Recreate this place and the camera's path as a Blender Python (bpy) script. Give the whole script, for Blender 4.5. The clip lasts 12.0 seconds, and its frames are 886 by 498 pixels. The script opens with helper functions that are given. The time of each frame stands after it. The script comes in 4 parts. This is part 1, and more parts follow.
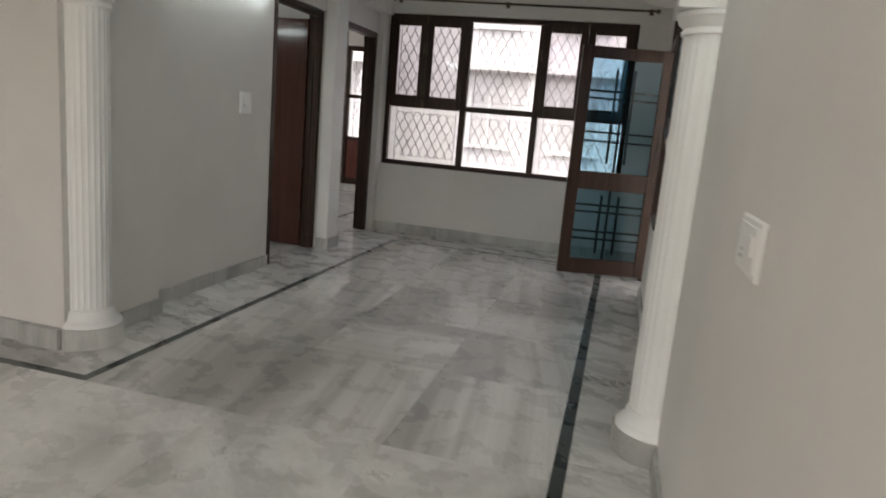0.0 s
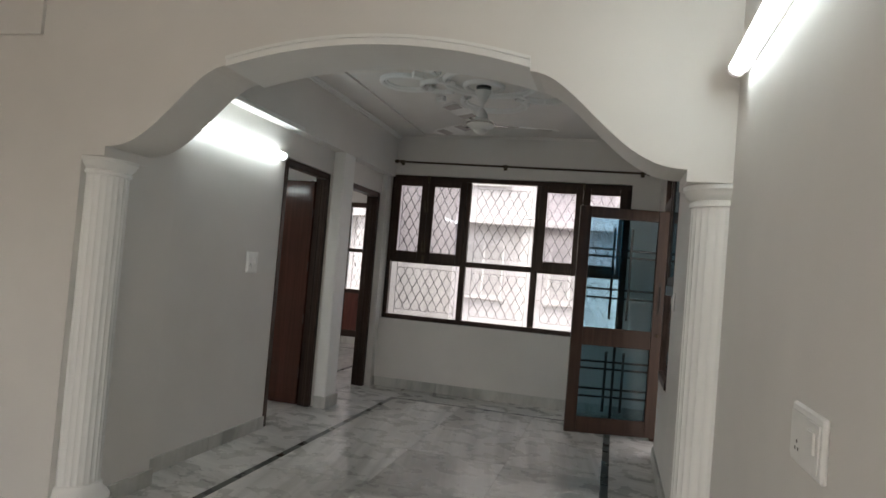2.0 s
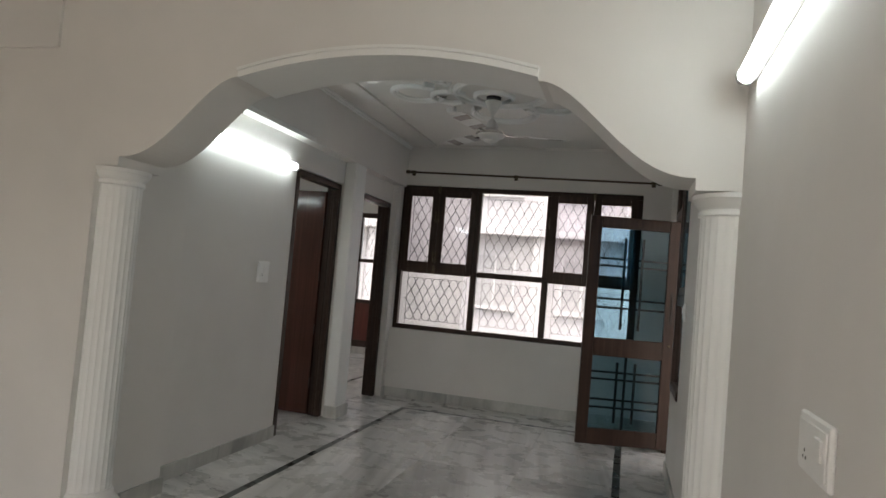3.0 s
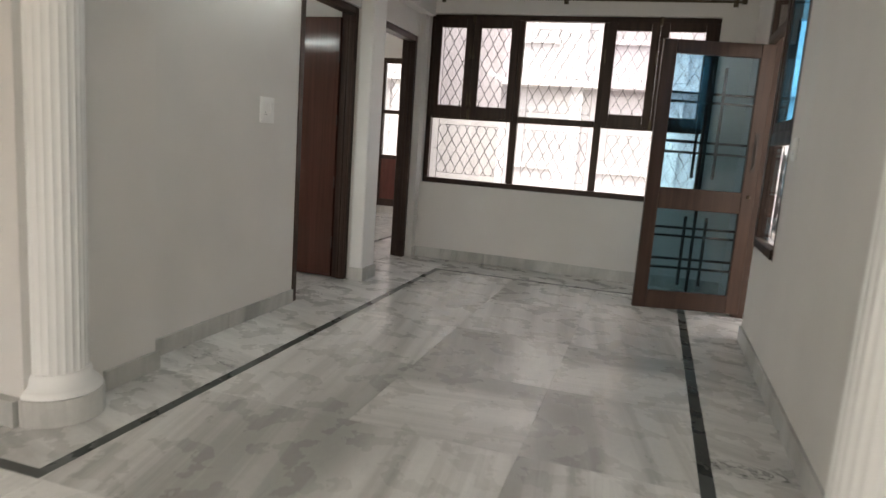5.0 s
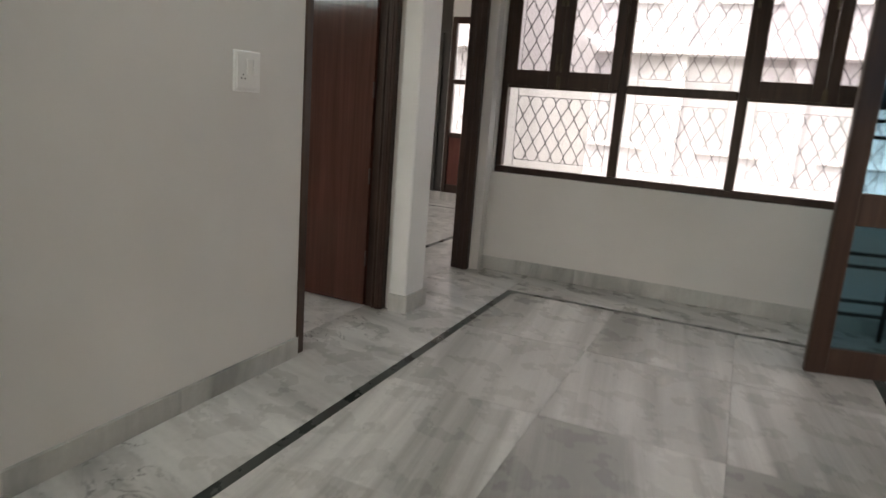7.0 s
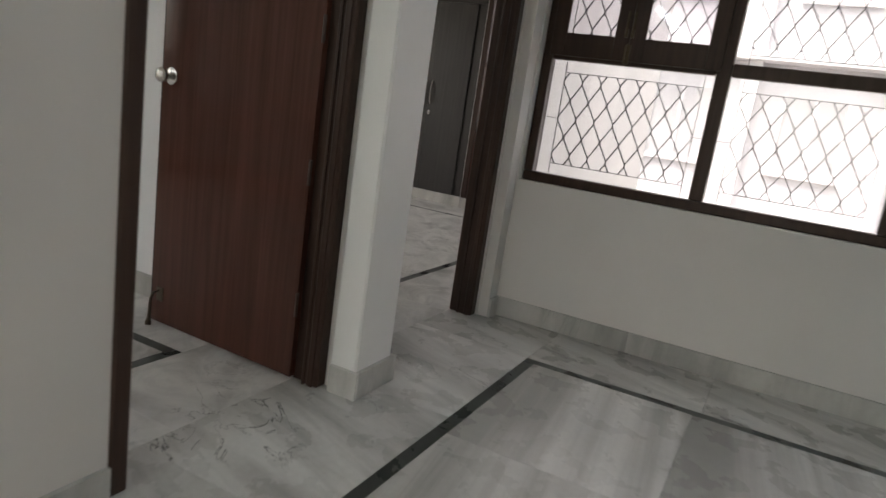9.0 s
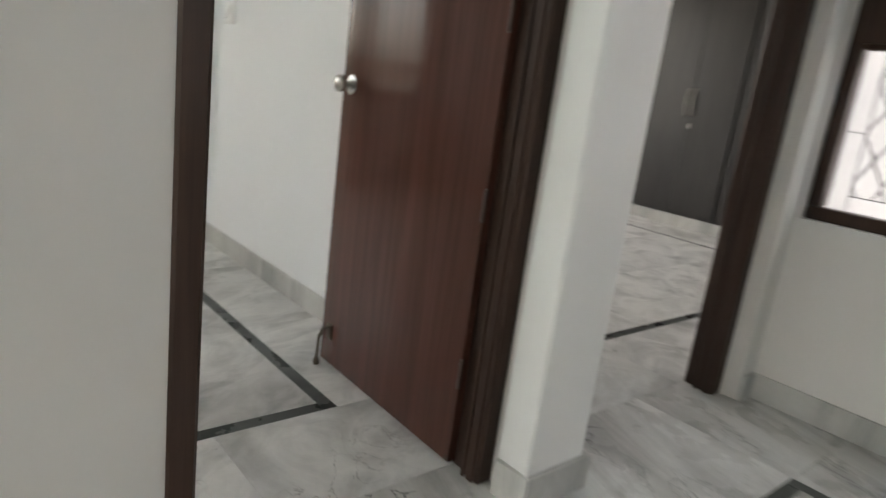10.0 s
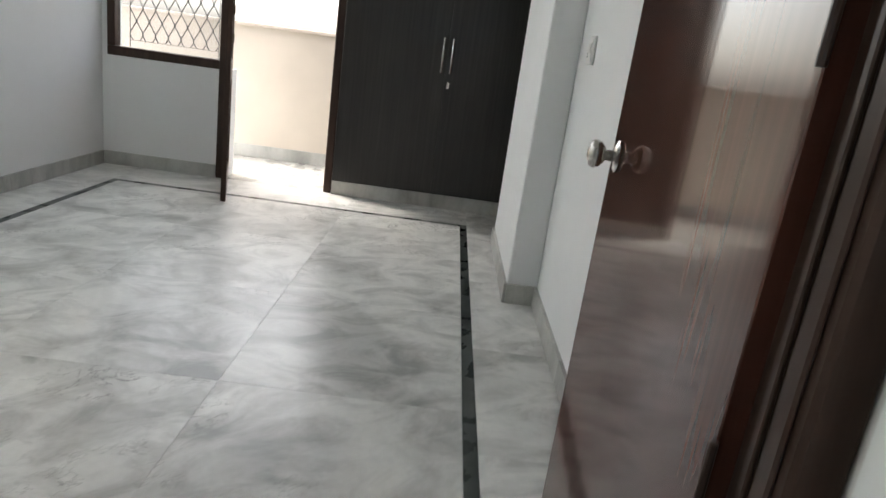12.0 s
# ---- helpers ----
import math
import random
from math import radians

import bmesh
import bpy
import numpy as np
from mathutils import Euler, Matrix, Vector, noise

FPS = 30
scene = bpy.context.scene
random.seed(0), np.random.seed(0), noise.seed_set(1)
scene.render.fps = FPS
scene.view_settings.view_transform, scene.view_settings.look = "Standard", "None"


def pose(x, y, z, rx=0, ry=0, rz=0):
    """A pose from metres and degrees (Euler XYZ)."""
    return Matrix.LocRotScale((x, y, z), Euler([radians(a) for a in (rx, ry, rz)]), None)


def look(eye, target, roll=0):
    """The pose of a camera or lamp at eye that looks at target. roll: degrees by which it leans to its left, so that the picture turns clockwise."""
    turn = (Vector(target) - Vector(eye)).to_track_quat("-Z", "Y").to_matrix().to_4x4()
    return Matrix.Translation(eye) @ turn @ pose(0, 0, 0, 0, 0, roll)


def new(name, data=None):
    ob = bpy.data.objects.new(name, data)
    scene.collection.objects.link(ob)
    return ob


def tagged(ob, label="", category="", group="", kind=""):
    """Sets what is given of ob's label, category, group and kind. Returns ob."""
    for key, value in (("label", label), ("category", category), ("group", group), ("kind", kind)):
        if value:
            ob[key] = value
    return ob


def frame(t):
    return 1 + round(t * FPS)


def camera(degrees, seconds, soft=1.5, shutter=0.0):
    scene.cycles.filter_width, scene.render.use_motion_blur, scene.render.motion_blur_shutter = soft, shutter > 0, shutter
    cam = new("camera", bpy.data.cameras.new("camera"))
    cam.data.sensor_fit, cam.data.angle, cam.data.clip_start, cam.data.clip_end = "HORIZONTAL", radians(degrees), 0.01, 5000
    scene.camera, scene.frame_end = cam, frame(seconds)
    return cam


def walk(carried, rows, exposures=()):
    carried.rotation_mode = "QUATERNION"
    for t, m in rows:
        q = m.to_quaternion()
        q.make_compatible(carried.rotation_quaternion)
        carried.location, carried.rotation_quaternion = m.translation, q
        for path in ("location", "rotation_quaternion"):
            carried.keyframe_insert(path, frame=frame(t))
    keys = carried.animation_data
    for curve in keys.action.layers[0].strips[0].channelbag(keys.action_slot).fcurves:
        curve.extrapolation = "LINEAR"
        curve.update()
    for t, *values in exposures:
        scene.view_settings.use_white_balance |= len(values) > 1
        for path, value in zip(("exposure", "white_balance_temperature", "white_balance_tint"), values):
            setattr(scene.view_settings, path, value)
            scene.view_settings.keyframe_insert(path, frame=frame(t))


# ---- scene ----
cam = camera(67.6, 12.0, shutter=0.6)
PATH = [
    (0, (2.249, -6.594, 1.286), (1.764, -4.692, 0.907), 5.0),
    (0.5, (2.141, -6.546, 1.258), (1.617, -4.638, 0.964), 5.2),
    (1, (2.146, -6.544, 1.304), (1.621, -4.627, 1.084), 4.6),
    (1.5, (2.15, -6.562, 1.348), (1.625, -4.633, 1.328), 4.2),
    (2, (2.143, -6.569, 1.358), (1.635, -4.636, 1.419), 4.8),
    (2.5, (2.155, -6.595, 1.351), (1.627, -4.669, 1.447), 4.8),
    (3, (2.159, -6.573, 1.35), (1.614, -4.651, 1.441), 4.9),
    (3.5, (2.124, -6.538, 1.283), (1.565, -4.62, 1.189), 6.9),
    (5.5, (1.749, -5.457, 1.187), (1.15, -3.584, 0.823), 3.4),
    (6, (1.626, -5.094, 1.193), (0.938, -3.269, 0.749), 5.5),
    (6.5, (1.448, -4.693, 1.196), (0.825, -2.847, 0.744), 4.8),
    (7, (1.362, -4.308, 1.21), (0.578, -2.516, 0.794), 4.4),
    (9, (0.885, -2.828, 1.094), (0.016, -1.078, 0.668), 8.4),
    (9.5, (0.756, -2.502, 1.06), (-0.349, -0.891, 0.63), 6.2),
    (10, (0.651, -2.197, 1.099), (-0.806, -0.918, 0.608), 7.5),
    (10.5, (0.45, -1.931, 1.125), (-1.132, -0.858, 0.537), 9.3),
    (11, (0.328, -1.69, 1.154), (-1.471, -0.97, 0.658), 5.9),
    (11.5, (0.259, -1.489, 1.178), (-1.654, -1.273, 0.637), 6.6),
    (12, (0.048, -1.313, 1.2), (-1.872, -1.28, 0.641), 7.9),
]
walk(cam, [(t, look(eye, target, roll)) for t, eye, target, roll in PATH], exposures=[(0.0, 2.48, 7300, 13), (1.0, 2.48, 7300, 13), (1.5, 2.27, 7300, 13), (3.0, 2.22, 7300, 13), (3.5, 2.4, 7350, 13), (5.5, 2.9, 7650, 14), (7.0, 2.8, 7650, 14), (9.0, 2.65, 7350, 12), (9.5, 2.85, 7350, 12), (10.0, 3.3, 7250, 10), (11.0, 3.5, 7100, 10), (12.0, 3.12, 6850, 9)])

# ---- light ----
SKY, SUN, TUBE = 0.15, 0.25, 3.5
world = bpy.data.worlds.new("sky")
scene.world = world
world.use_nodes = True
_w = world.node_tree
_sky = _w.nodes.new("ShaderNodeTexSky")
_sky.sky_type, _sky.sun_disc = "NISHITA", False
_sky.sun_elevation, _sky.sun_rotation = radians(63), radians(-157)
_sky.air_density, _sky.dust_density = 1.0, 4.0
_w.nodes["Background"].inputs["Strength"].default_value = SKY
_haze = _w.nodes.new("ShaderNodeHueSaturation")
_haze.inputs["Saturation"].default_value = 0.35
_w.links.new(_sky.outputs[0], _haze.inputs["Color"])
_w.links.new(_haze.outputs[0], _w.nodes["Background"].inputs["Color"])
sun = new("sun", bpy.data.lights.new("sun", "SUN"))
sun.data.energy, sun.data.angle, sun.data.color = SUN, radians(12), (1.0, 0.96, 0.9)
sun.matrix_world = look((-6, -14, 30), (0, 0, 0))


# ---- materials ----
def material(name):
    m = bpy.data.materials.new(name)
    m.use_nodes = True
    nt = m.node_tree
    return m, nt, nt.nodes["Principled BSDF"]


def node(nt, kind, **values):
    n = nt.nodes.new(kind)
    for k, v in values.items():
        n.inputs[k].default_value = v
    return n


def ramp(nt, fac, stops):
    r = nt.nodes.new("ShaderNodeValToRGB")
    el = r.color_ramp.elements
    while len(el) < len(stops):
        el.new(0.5)
    for e, (p, c) in zip(el, stops):
        e.position, e.color = p, (*c, 1)
    nt.links.new(fac, r.inputs[0])
    return r.outputs[0]


def coords(nt, scale, rot=(0, 0, 0), shift_random=False, kind="Object"):
    tc = nt.nodes.new("ShaderNodeTexCoord")
    out = tc.outputs[kind]
    if shift_random:
        oi = nt.nodes.new("ShaderNodeObjectInfo")
        mul = node(nt, "ShaderNodeMath")
        mul.operation = "MULTIPLY"
        mul.inputs[1].default_value = 37.0
        nt.links.new(oi.outputs["Random"], mul.inputs[0])
        add = nt.nodes.new("ShaderNodeVectorMath")
        nt.links.new(out, add.inputs[0])
        nt.links.new(mul.outputs[0], add.inputs[1])
        out = add.outputs[0]
    mp = nt.nodes.new("ShaderNodeMapping")
    mp.vector_type = "TEXTURE"
    mp.inputs["Scale"].default_value = tuple(1 / c for c in scale)
    mp.inputs["Rotation"].default_value = rot
    nt.links.new(out, mp.inputs[0])
    return mp.outputs[0]


def noise_of(nt, vec, scale, detail=4, distortion=0.0, rough=0.55):
    n = node(nt, "ShaderNodeTexNoise", Scale=scale, Detail=detail, Distortion=distortion, Roughness=rough)
    nt.links.new(vec, n.inputs["Vector"])
    return n.outputs["Fac"]


def bump_to(nt, bsdf, fac, strength, distance=0.002):
    b = node(nt, "ShaderNodeBump", Strength=strength, Distance=distance)
    nt.links.new(fac, b.inputs["Height"])
    nt.links.new(b.outputs[0], bsdf.inputs["Normal"])


def mixed(nt, fac, a, b, mode="MIX"):
    mx = nt.nodes.new("ShaderNodeMix")
    mx.data_type, mx.blend_type = "RGBA", mode
    for sock, v in ((mx.inputs[0], fac), (mx.inputs[6], a), (mx.inputs[7], b)):
        if isinstance(v, (int, float)):
            sock.default_value = v
        elif isinstance(v, tuple):
            sock.default_value = (*v, 1)
        else:
            nt.links.new(v, sock)
    return mx.outputs[2]


def paint(name, base, rough=0.6, blotch=0.06):
    """Wall paint: faint large blotches, roller grain."""
    m, nt, b = material(name)
    vec = coords(nt, (1, 1, 1))
    big = noise_of(nt, vec, 1.3, 3)
    lo, hi = (tuple(c * (1 - blotch) for c in base), tuple(min(1, c * (1 + blotch * 0.6)) for c in base))
    col = ramp(nt, big, [(0.3, lo), (0.7, hi)])
    nt.links.new(col, b.inputs["Base Color"])
    b.inputs["Roughness"].default_value = rough
    fine = noise_of(nt, vec, 260, 3)
    bump_to(nt, b, fine, 0.12, 0.001)
    return m


def marble(name, light, grey, dark, turn=0.6, across=7.0, along=0.7, rough=0.24, bands=0.6, veins=0.5, warp=0.5, edge=0.0, wide=0.18):
    """Polished white marble: broad grey drifts and streaks that run one way, thin dark veins, shifted from slab to slab.
    edge: strength of a grey band along the slab's own -x edge, about wide metres broad."""
    m, nt, b = material(name)
    streak = noise_of(nt, coords(nt, (across, along, 1), (0, 0, turn), True), 1.0, 6, warp, 0.6)
    broad = noise_of(nt, coords(nt, (across * 0.34, along * 0.6, 1), (0, 0, turn), True), 1.0, 3, warp * 0.5, 0.5)
    f1 = ramp(nt, streak, [(0.42, (0, 0, 0)), (0.66, (0.6, 0.6, 0.6))])
    f2 = ramp(nt, broad, [(0.46, (0, 0, 0)), (0.64, (bands, bands, bands))])
    f = mixed(nt, 1.0, f1, f2, "ADD")
    if edge:
        sep = nt.nodes.new("ShaderNodeSeparateXYZ")
        tc = nt.nodes.new("ShaderNodeTexCoord")
        nt.links.new(tc.outputs["Object"], sep.inputs[0])
        wob = node(nt, "ShaderNodeMath")
        wob.operation = "MULTIPLY_ADD"
        wob.inputs[1].default_value, wob.inputs[2].default_value = 0.34, 0.19
        nt.links.new(noise_of(nt, coords(nt, (3.5, 1.1, 1), (0, 0, turn), True), 1.0, 3, 0.0, 0.5), wob.inputs[0])
        add = nt.nodes.new("ShaderNodeMath")
        nt.links.new(sep.outputs["X"], add.inputs[0])
        nt.links.new(wob.outputs[0], add.inputs[1])
        drift = ramp(nt, add.outputs[0], [(0.0, (edge,) * 3), (max(0.01, wide - 0.17), (edge * 0.85,) * 3), (wide + 0.05, (0, 0, 0))])
        f = mixed(nt, 1.0, f, drift, "ADD")
    soft = nt.nodes.new("ShaderNodeClamp")
    soft.inputs["Max"].default_value = 1.0
    nt.links.new(f, soft.inputs[0])
    col = mixed(nt, soft.outputs[0], light, grey)
    thin = noise_of(nt, coords(nt, (max(5.0, across * 0.55), max(2.4, along * 1.6), 1), (0, 0, turn + 0.12), True), 1.3, 7, 0.9, 0.6)
    line = ramp(nt, thin, [(0.488, (0, 0, 0)), (0.50, (1, 1, 1)), (0.512, (0, 0, 0))])
    where = ramp(nt, noise_of(nt, coords(nt, (2.2, 1.2, 1), (0, 0, turn), True), 1.0, 2), [(0.52, (0, 0, 0)), (0.66, (veins, veins, veins))])
    col = mixed(nt, mixed(nt, 1.0, line, where, "MULTIPLY"), col, dark)
    grain = ramp(nt, noise_of(nt, coords(nt, (1, 1, 1), (0, 0, 0), True), 38, 5), [(0.3, (0.95, 0.95, 0.95)), (0.7, (1.03, 1.03, 1.03))])
    col = mixed(nt, 1.0, col, grain, "MULTIPLY")
    oi = nt.nodes.new("ShaderNodeObjectInfo")
    tone = ramp(nt, oi.outputs["Random"], [(0.0, (0.92, 0.92, 0.915)), (1.0, (1.04, 1.04, 1.04))])
    col = mixed(nt, 1.0, col, tone, "MULTIPLY")
    nt.links.new(col, b.inputs["Base Color"])
    rg = ramp(nt, noise_of(nt, coords(nt, (1, 1, 1)), 5, 4), [(0.3, (rough, rough, rough)), (0.75, (rough + 0.1,) * 3)])
    nt.links.new(rg, b.inputs["Roughness"])
    b.inputs["Specular IOR Level"].default_value = 0.35
    bump_to(nt, b, noise_of(nt, coords(nt, (1, 1, 1)), 14, 2), 0.03, 0.001)
    return m


def wood(name, dark, light, rough=0.25, grain=(1, 1, 0.05), scale=26, coat=0.4, spec=0.35, vary=0.12, sway=0.25):
    m, nt, b = material(name)
    vec = coords(nt, grain, (0, 0, 0), True)
    g = noise_of(nt, vec, scale, 6, 0.6, 0.6)
    col = ramp(nt, g, [(0.3, dark), (0.7, light)])
    big = ramp(nt, noise_of(nt, coords(nt, (1, 1, 0.4), (0, 0, 0), True), 3, 3), [(0.3, (0.8, 0.8, 0.8)), (0.7, (1.12, 1.1, 1.08))])
    nt.links.new(mixed(nt, 1.0, col, big, "MULTIPLY"), b.inputs["Base Color"])
    rr = ramp(nt, noise_of(nt, vec, scale * 0.6, 3), [(0.3, (rough,) * 3), (0.7, (rough + vary,) * 3)])
    nt.links.new(rr, b.inputs["Roughness"])
    b.inputs["Coat Weight"].default_value = coat
    b.inputs["Specular IOR Level"].default_value = spec
    b.inputs["Coat Roughness"].default_value = 0.12
    ripple = noise_of(nt, coords(nt, (1, 1, 0.08)), 9, 3, 0.4)
    bump_to(nt, b, ripple, sway, 0.004)
    return m


def metal(name, col, rough):
    m, nt, b = material(name)
    b.inputs["Metallic"].default_value = 1.0
    c = ramp(nt, noise_of(nt, coords(nt, (1, 1, 1)), 30, 4), [(0.3, tuple(x * 0.85 for x in col)), (0.7, col)])
    nt.links.new(c, b.inputs["Base Color"])
    b.inputs["Roughness"].default_value = rough
    return m


def plastic(name, col, rough=0.35):
    m, nt, b = material(name)
    c = ramp(nt, noise_of(nt, coords(nt, (1, 1, 1)), 12, 3), [(0.3, tuple(x * 0.94 for x in col)), (0.7, col)])
    nt.links.new(c, b.inputs["Base Color"])
    b.inputs["Roughness"].default_value = rough
    return m


def glass(name, tint, rough=0.0, gloss=1.0):
    """Thin window glass: clear pane with a mirror gloss by Fresnel."""
    m, nt, b = material(name)
    nt.nodes.remove(b)
    out = nt.nodes["Material Output"]
    tr = nt.nodes.new("ShaderNodeBsdfTransparent")
    tr.inputs[0].default_value = (*tint, 1)
    gl = node(nt, "ShaderNodeBsdfGlossy", Roughness=rough)
    lw = node(nt, "ShaderNodeLayerWeight", Blend=0.5)
    fr = ramp(nt, lw.outputs["Facing"], [(p, (v * gloss,) * 3) for p, v in ((0.0, 0.04), (0.5, 0.05), (0.75, 0.13), (0.9, 0.35), (1.0, 0.9))])
    mx = nt.nodes.new("ShaderNodeMixShader")
    nt.links.new(fr, mx.inputs[0])
    nt.links.new(tr.outputs[0], mx.inputs[1])
    nt.links.new(gl.outputs[0], mx.inputs[2])
    nt.links.new(mx.outputs[0], out.inputs[0])
    return m


def glow(name, col, strength):
    m, nt, b = material(name)
    b.inputs["Base Color"].default_value = (0.85, 0.85, 0.85, 1)
    b.inputs["Emission Color"].default_value = (*col, 1)
    b.inputs["Emission Strength"].default_value = strength
    return m


WALL = paint("wall_paint", (0.71, 0.688, 0.657))
WALL_COOL = paint("room_paint", (0.84, 0.85, 0.85), 0.6, 0.03)
TRIM = paint("white_enamel", (0.80, 0.80, 0.78), 0.45, 0.04)
CEIL = paint("ceiling_paint", (0.77, 0.745, 0.71), 0.7)
LIGHT, GREY = (0.72, 0.71, 0.685), (0.35, 0.345, 0.325)
VEIN = (0.15, 0.145, 0.14)
FLOORS = [marble("marble_streaked", LIGHT, GREY, VEIN, 0.14, 11.0, 0.3, bands=0.5, veins=0.2, warp=0.02),
          marble("marble_banded", LIGHT, GREY, VEIN, 0.10, 10.0, 0.3, bands=0.3, veins=0.2, warp=0.02, edge=0.9, wide=0.26),
          marble("marble_half_grey", LIGHT, GREY, VEIN, 0.20, 10.0, 0.3, bands=0.35, veins=0.2, warp=0.02, edge=0.75, wide=0.42),
          marble("marble_cloudy", LIGHT, GREY, (0.17, 0.165, 0.16), 0.6, 3.6, 2.2, bands=0.3, veins=0.9, warp=0.35)]
PALE, ASH = (0.74, 0.735, 0.715), (0.32, 0.32, 0.31)
MARBLE_R1 = [marble("marble_e", PALE, ASH, (0.2, 0.195, 0.19), 0.9, 4.6, 2.9, 0.27, 0.5, 1.0, 1.3),
             marble("marble_f", PALE, ASH, (0.2, 0.195, 0.19), 0.6, 4.2, 2.6, 0.27, 0.45, 1.0, 1.2),
             marble("marble_g", PALE, ASH, (0.2, 0.195, 0.19), 0.3, 4.6, 3.0, 0.27, 0.5, 1.0, 1.4)]
BORDER = marble("marble_border", (0.68, 0.675, 0.65), (0.36, 0.355, 0.34), (0.06, 0.06, 0.058), 1.25, 8.0, 1.3, 0.24, 0.5, 1.0, 0.4)
SKIRT = marble("marble_skirting", (0.57, 0.565, 0.535), (0.30, 0.298, 0.282), (0.14, 0.14, 0.13), 0.6, 6.0, 2.0, 0.26)
STRIP = marble("dark_green_marble", (0.030, 0.036, 0.033), (0.055, 0.065, 0.06), (0.10, 0.11, 0.10), 0.5, 9.0, 4.0, 0.24, 0.6, 0.5)
SUBFLOOR = plastic("mortar", (0.42, 0.41, 0.39), 0.8)
FRAME = wood("dark_brown_polish", (0.037, 0.022, 0.017), (0.065, 0.039, 0.030), 0.28, (1, 1, 0.05), 26, 0.0, 0.2)
LEAF = wood("red_brown_veneer", (0.072, 0.029, 0.021), (0.112, 0.047, 0.034), 0.06, (1, 1, 0.03), 34, 0.0, 0.30, 0.03, 0.10)
BARS = wood("blackened_wood", (0.016, 0.011, 0.009), (0.03, 0.02, 0.016), 0.35, (1, 1, 0.05), 26, 0.0)
LAMINATE = wood("charcoal_laminate", (0.028, 0.026, 0.025), (0.045, 0.042, 0.040), 0.33, (1, 1, 0.02), 60, 0.0)
PANEL = wood("reddish_panel", (0.10, 0.022, 0.016), (0.15, 0.04, 0.028), 0.3)
IRON = metal("black_iron", (0.06, 0.06, 0.06), 0.6)
IRON.node_tree.nodes["Principled BSDF"].inputs["Metallic"].default_value = 0.0
STEEL = metal("brushed_steel", (0.62, 0.60, 0.57), 0.22)
DULL = metal("tarnished_brass", (0.11, 0.085, 0.06), 0.45)
PLATE = plastic("switch_plastic", (0.85, 0.845, 0.825), 0.3)
DARKPLASTIC = plastic("dark_plastic", (0.03, 0.03, 0.03), 0.4)
FANWHITE = plastic("fan_enamel", (0.72, 0.70, 0.67), 0.3)
FANBAND = plastic("fan_taupe", (0.26, 0.22, 0.19), 0.35)
SMOKED = glass("smoked_glass", (0.75, 0.745, 0.775))
CLEAR = glass("window_glass", (0.83, 0.84, 0.855))
BLUE = glass("blue_glass", (0.52, 0.69, 0.76), 0.03, 0.45)
DEEPBLUE = glass("deep_blue_glass", (0.30, 0.64, 0.84), 0.03)
TUBELIGHT = glow("tube_diffuser", (0.76, 0.92, 1.0), TUBE)
FACADE = paint("facade_render", (0.56, 0.55, 0.565), 0.8, 0.1)
FACADE_WHITE = paint("facade_white", (0.64, 0.635, 0.645), 0.8, 0.06)
BALCONY = paint("balcony_cream", (0.70, 0.62, 0.53), 0.7, 0.1)
GROUND = paint("ground_dust", (0.28, 0.26, 0.23), 0.9, 0.2)
DARKGLASS = plastic("far_window", (0.46, 0.455, 0.465), 0.5)


# ---- building blocks ----
ORIGIN = {}


def box(bm, x0, x1, y0, y1, z0, z1, bevel=0.0, segs=1):
    vs = [bm.verts.new(p) for p in ((x0, y0, z0), (x1, y0, z0), (x1, y1, z0), (x0, y1, z0), (x0, y0, z1), (x1, y0, z1), (x1, y1, z1), (x0, y1, z1))]
    fs = [bm.faces.new([vs[i] for i in q]) for q in ((0, 3, 2, 1), (4, 5, 6, 7), (0, 1, 5, 4), (1, 2, 6, 5), (2, 3, 7, 6), (3, 0, 4, 7))]
    if bevel:
        es = list({e for f in fs for e in f.edges})
        bmesh.ops.bevel(bm, geom=es, offset=bevel, segments=segs, affect="EDGES", clamp_overlap=True)
    return bm


def boxes(*dims, bevel=0.0):
    bm = bmesh.new()
    for d in dims:
        box(bm, *d, bevel=bevel)
    return bm


def lathe(bm, profile, centre, axis="z", n=24, arc=(0.0, 2 * math.pi), flutes=0, flute=0.0):
    """Turns (radius, height) pairs about an axis through centre."""
    full = abs(arc[1] - arc[0] - 2 * math.pi) < 1e-6
    count = n if full else n + 1
    rings = []
    for r, h in profile:
        ring = []
        for i in range(count):
            a = arc[0] + (arc[1] - arc[0]) * i / n
            rr = r
            if flutes:
                rr = r - flute * abs(math.sin(a * flutes)) ** 0.6
            c, s = rr * math.cos(a), rr * math.sin(a)
            p = {"z": (c, s, h), "y": (c, h, s), "x": (h, c, s)}[axis]
            ring.append(bm.verts.new((centre[0] + p[0], centre[1] + p[1], centre[2] + p[2])))
        rings.append(ring)
    for lo, hi in zip(rings, rings[1:]):
        for i in range(n):
            j = (i + 1) % count
            bm.faces.new((lo[i], lo[j], hi[j], hi[i]))
    for ring, r in ((rings[0], profile[0][0]), (rings[-1], profile[-1][0])):
        if r > 1e-4 and full:
            bm.faces.new(ring)
    return bm


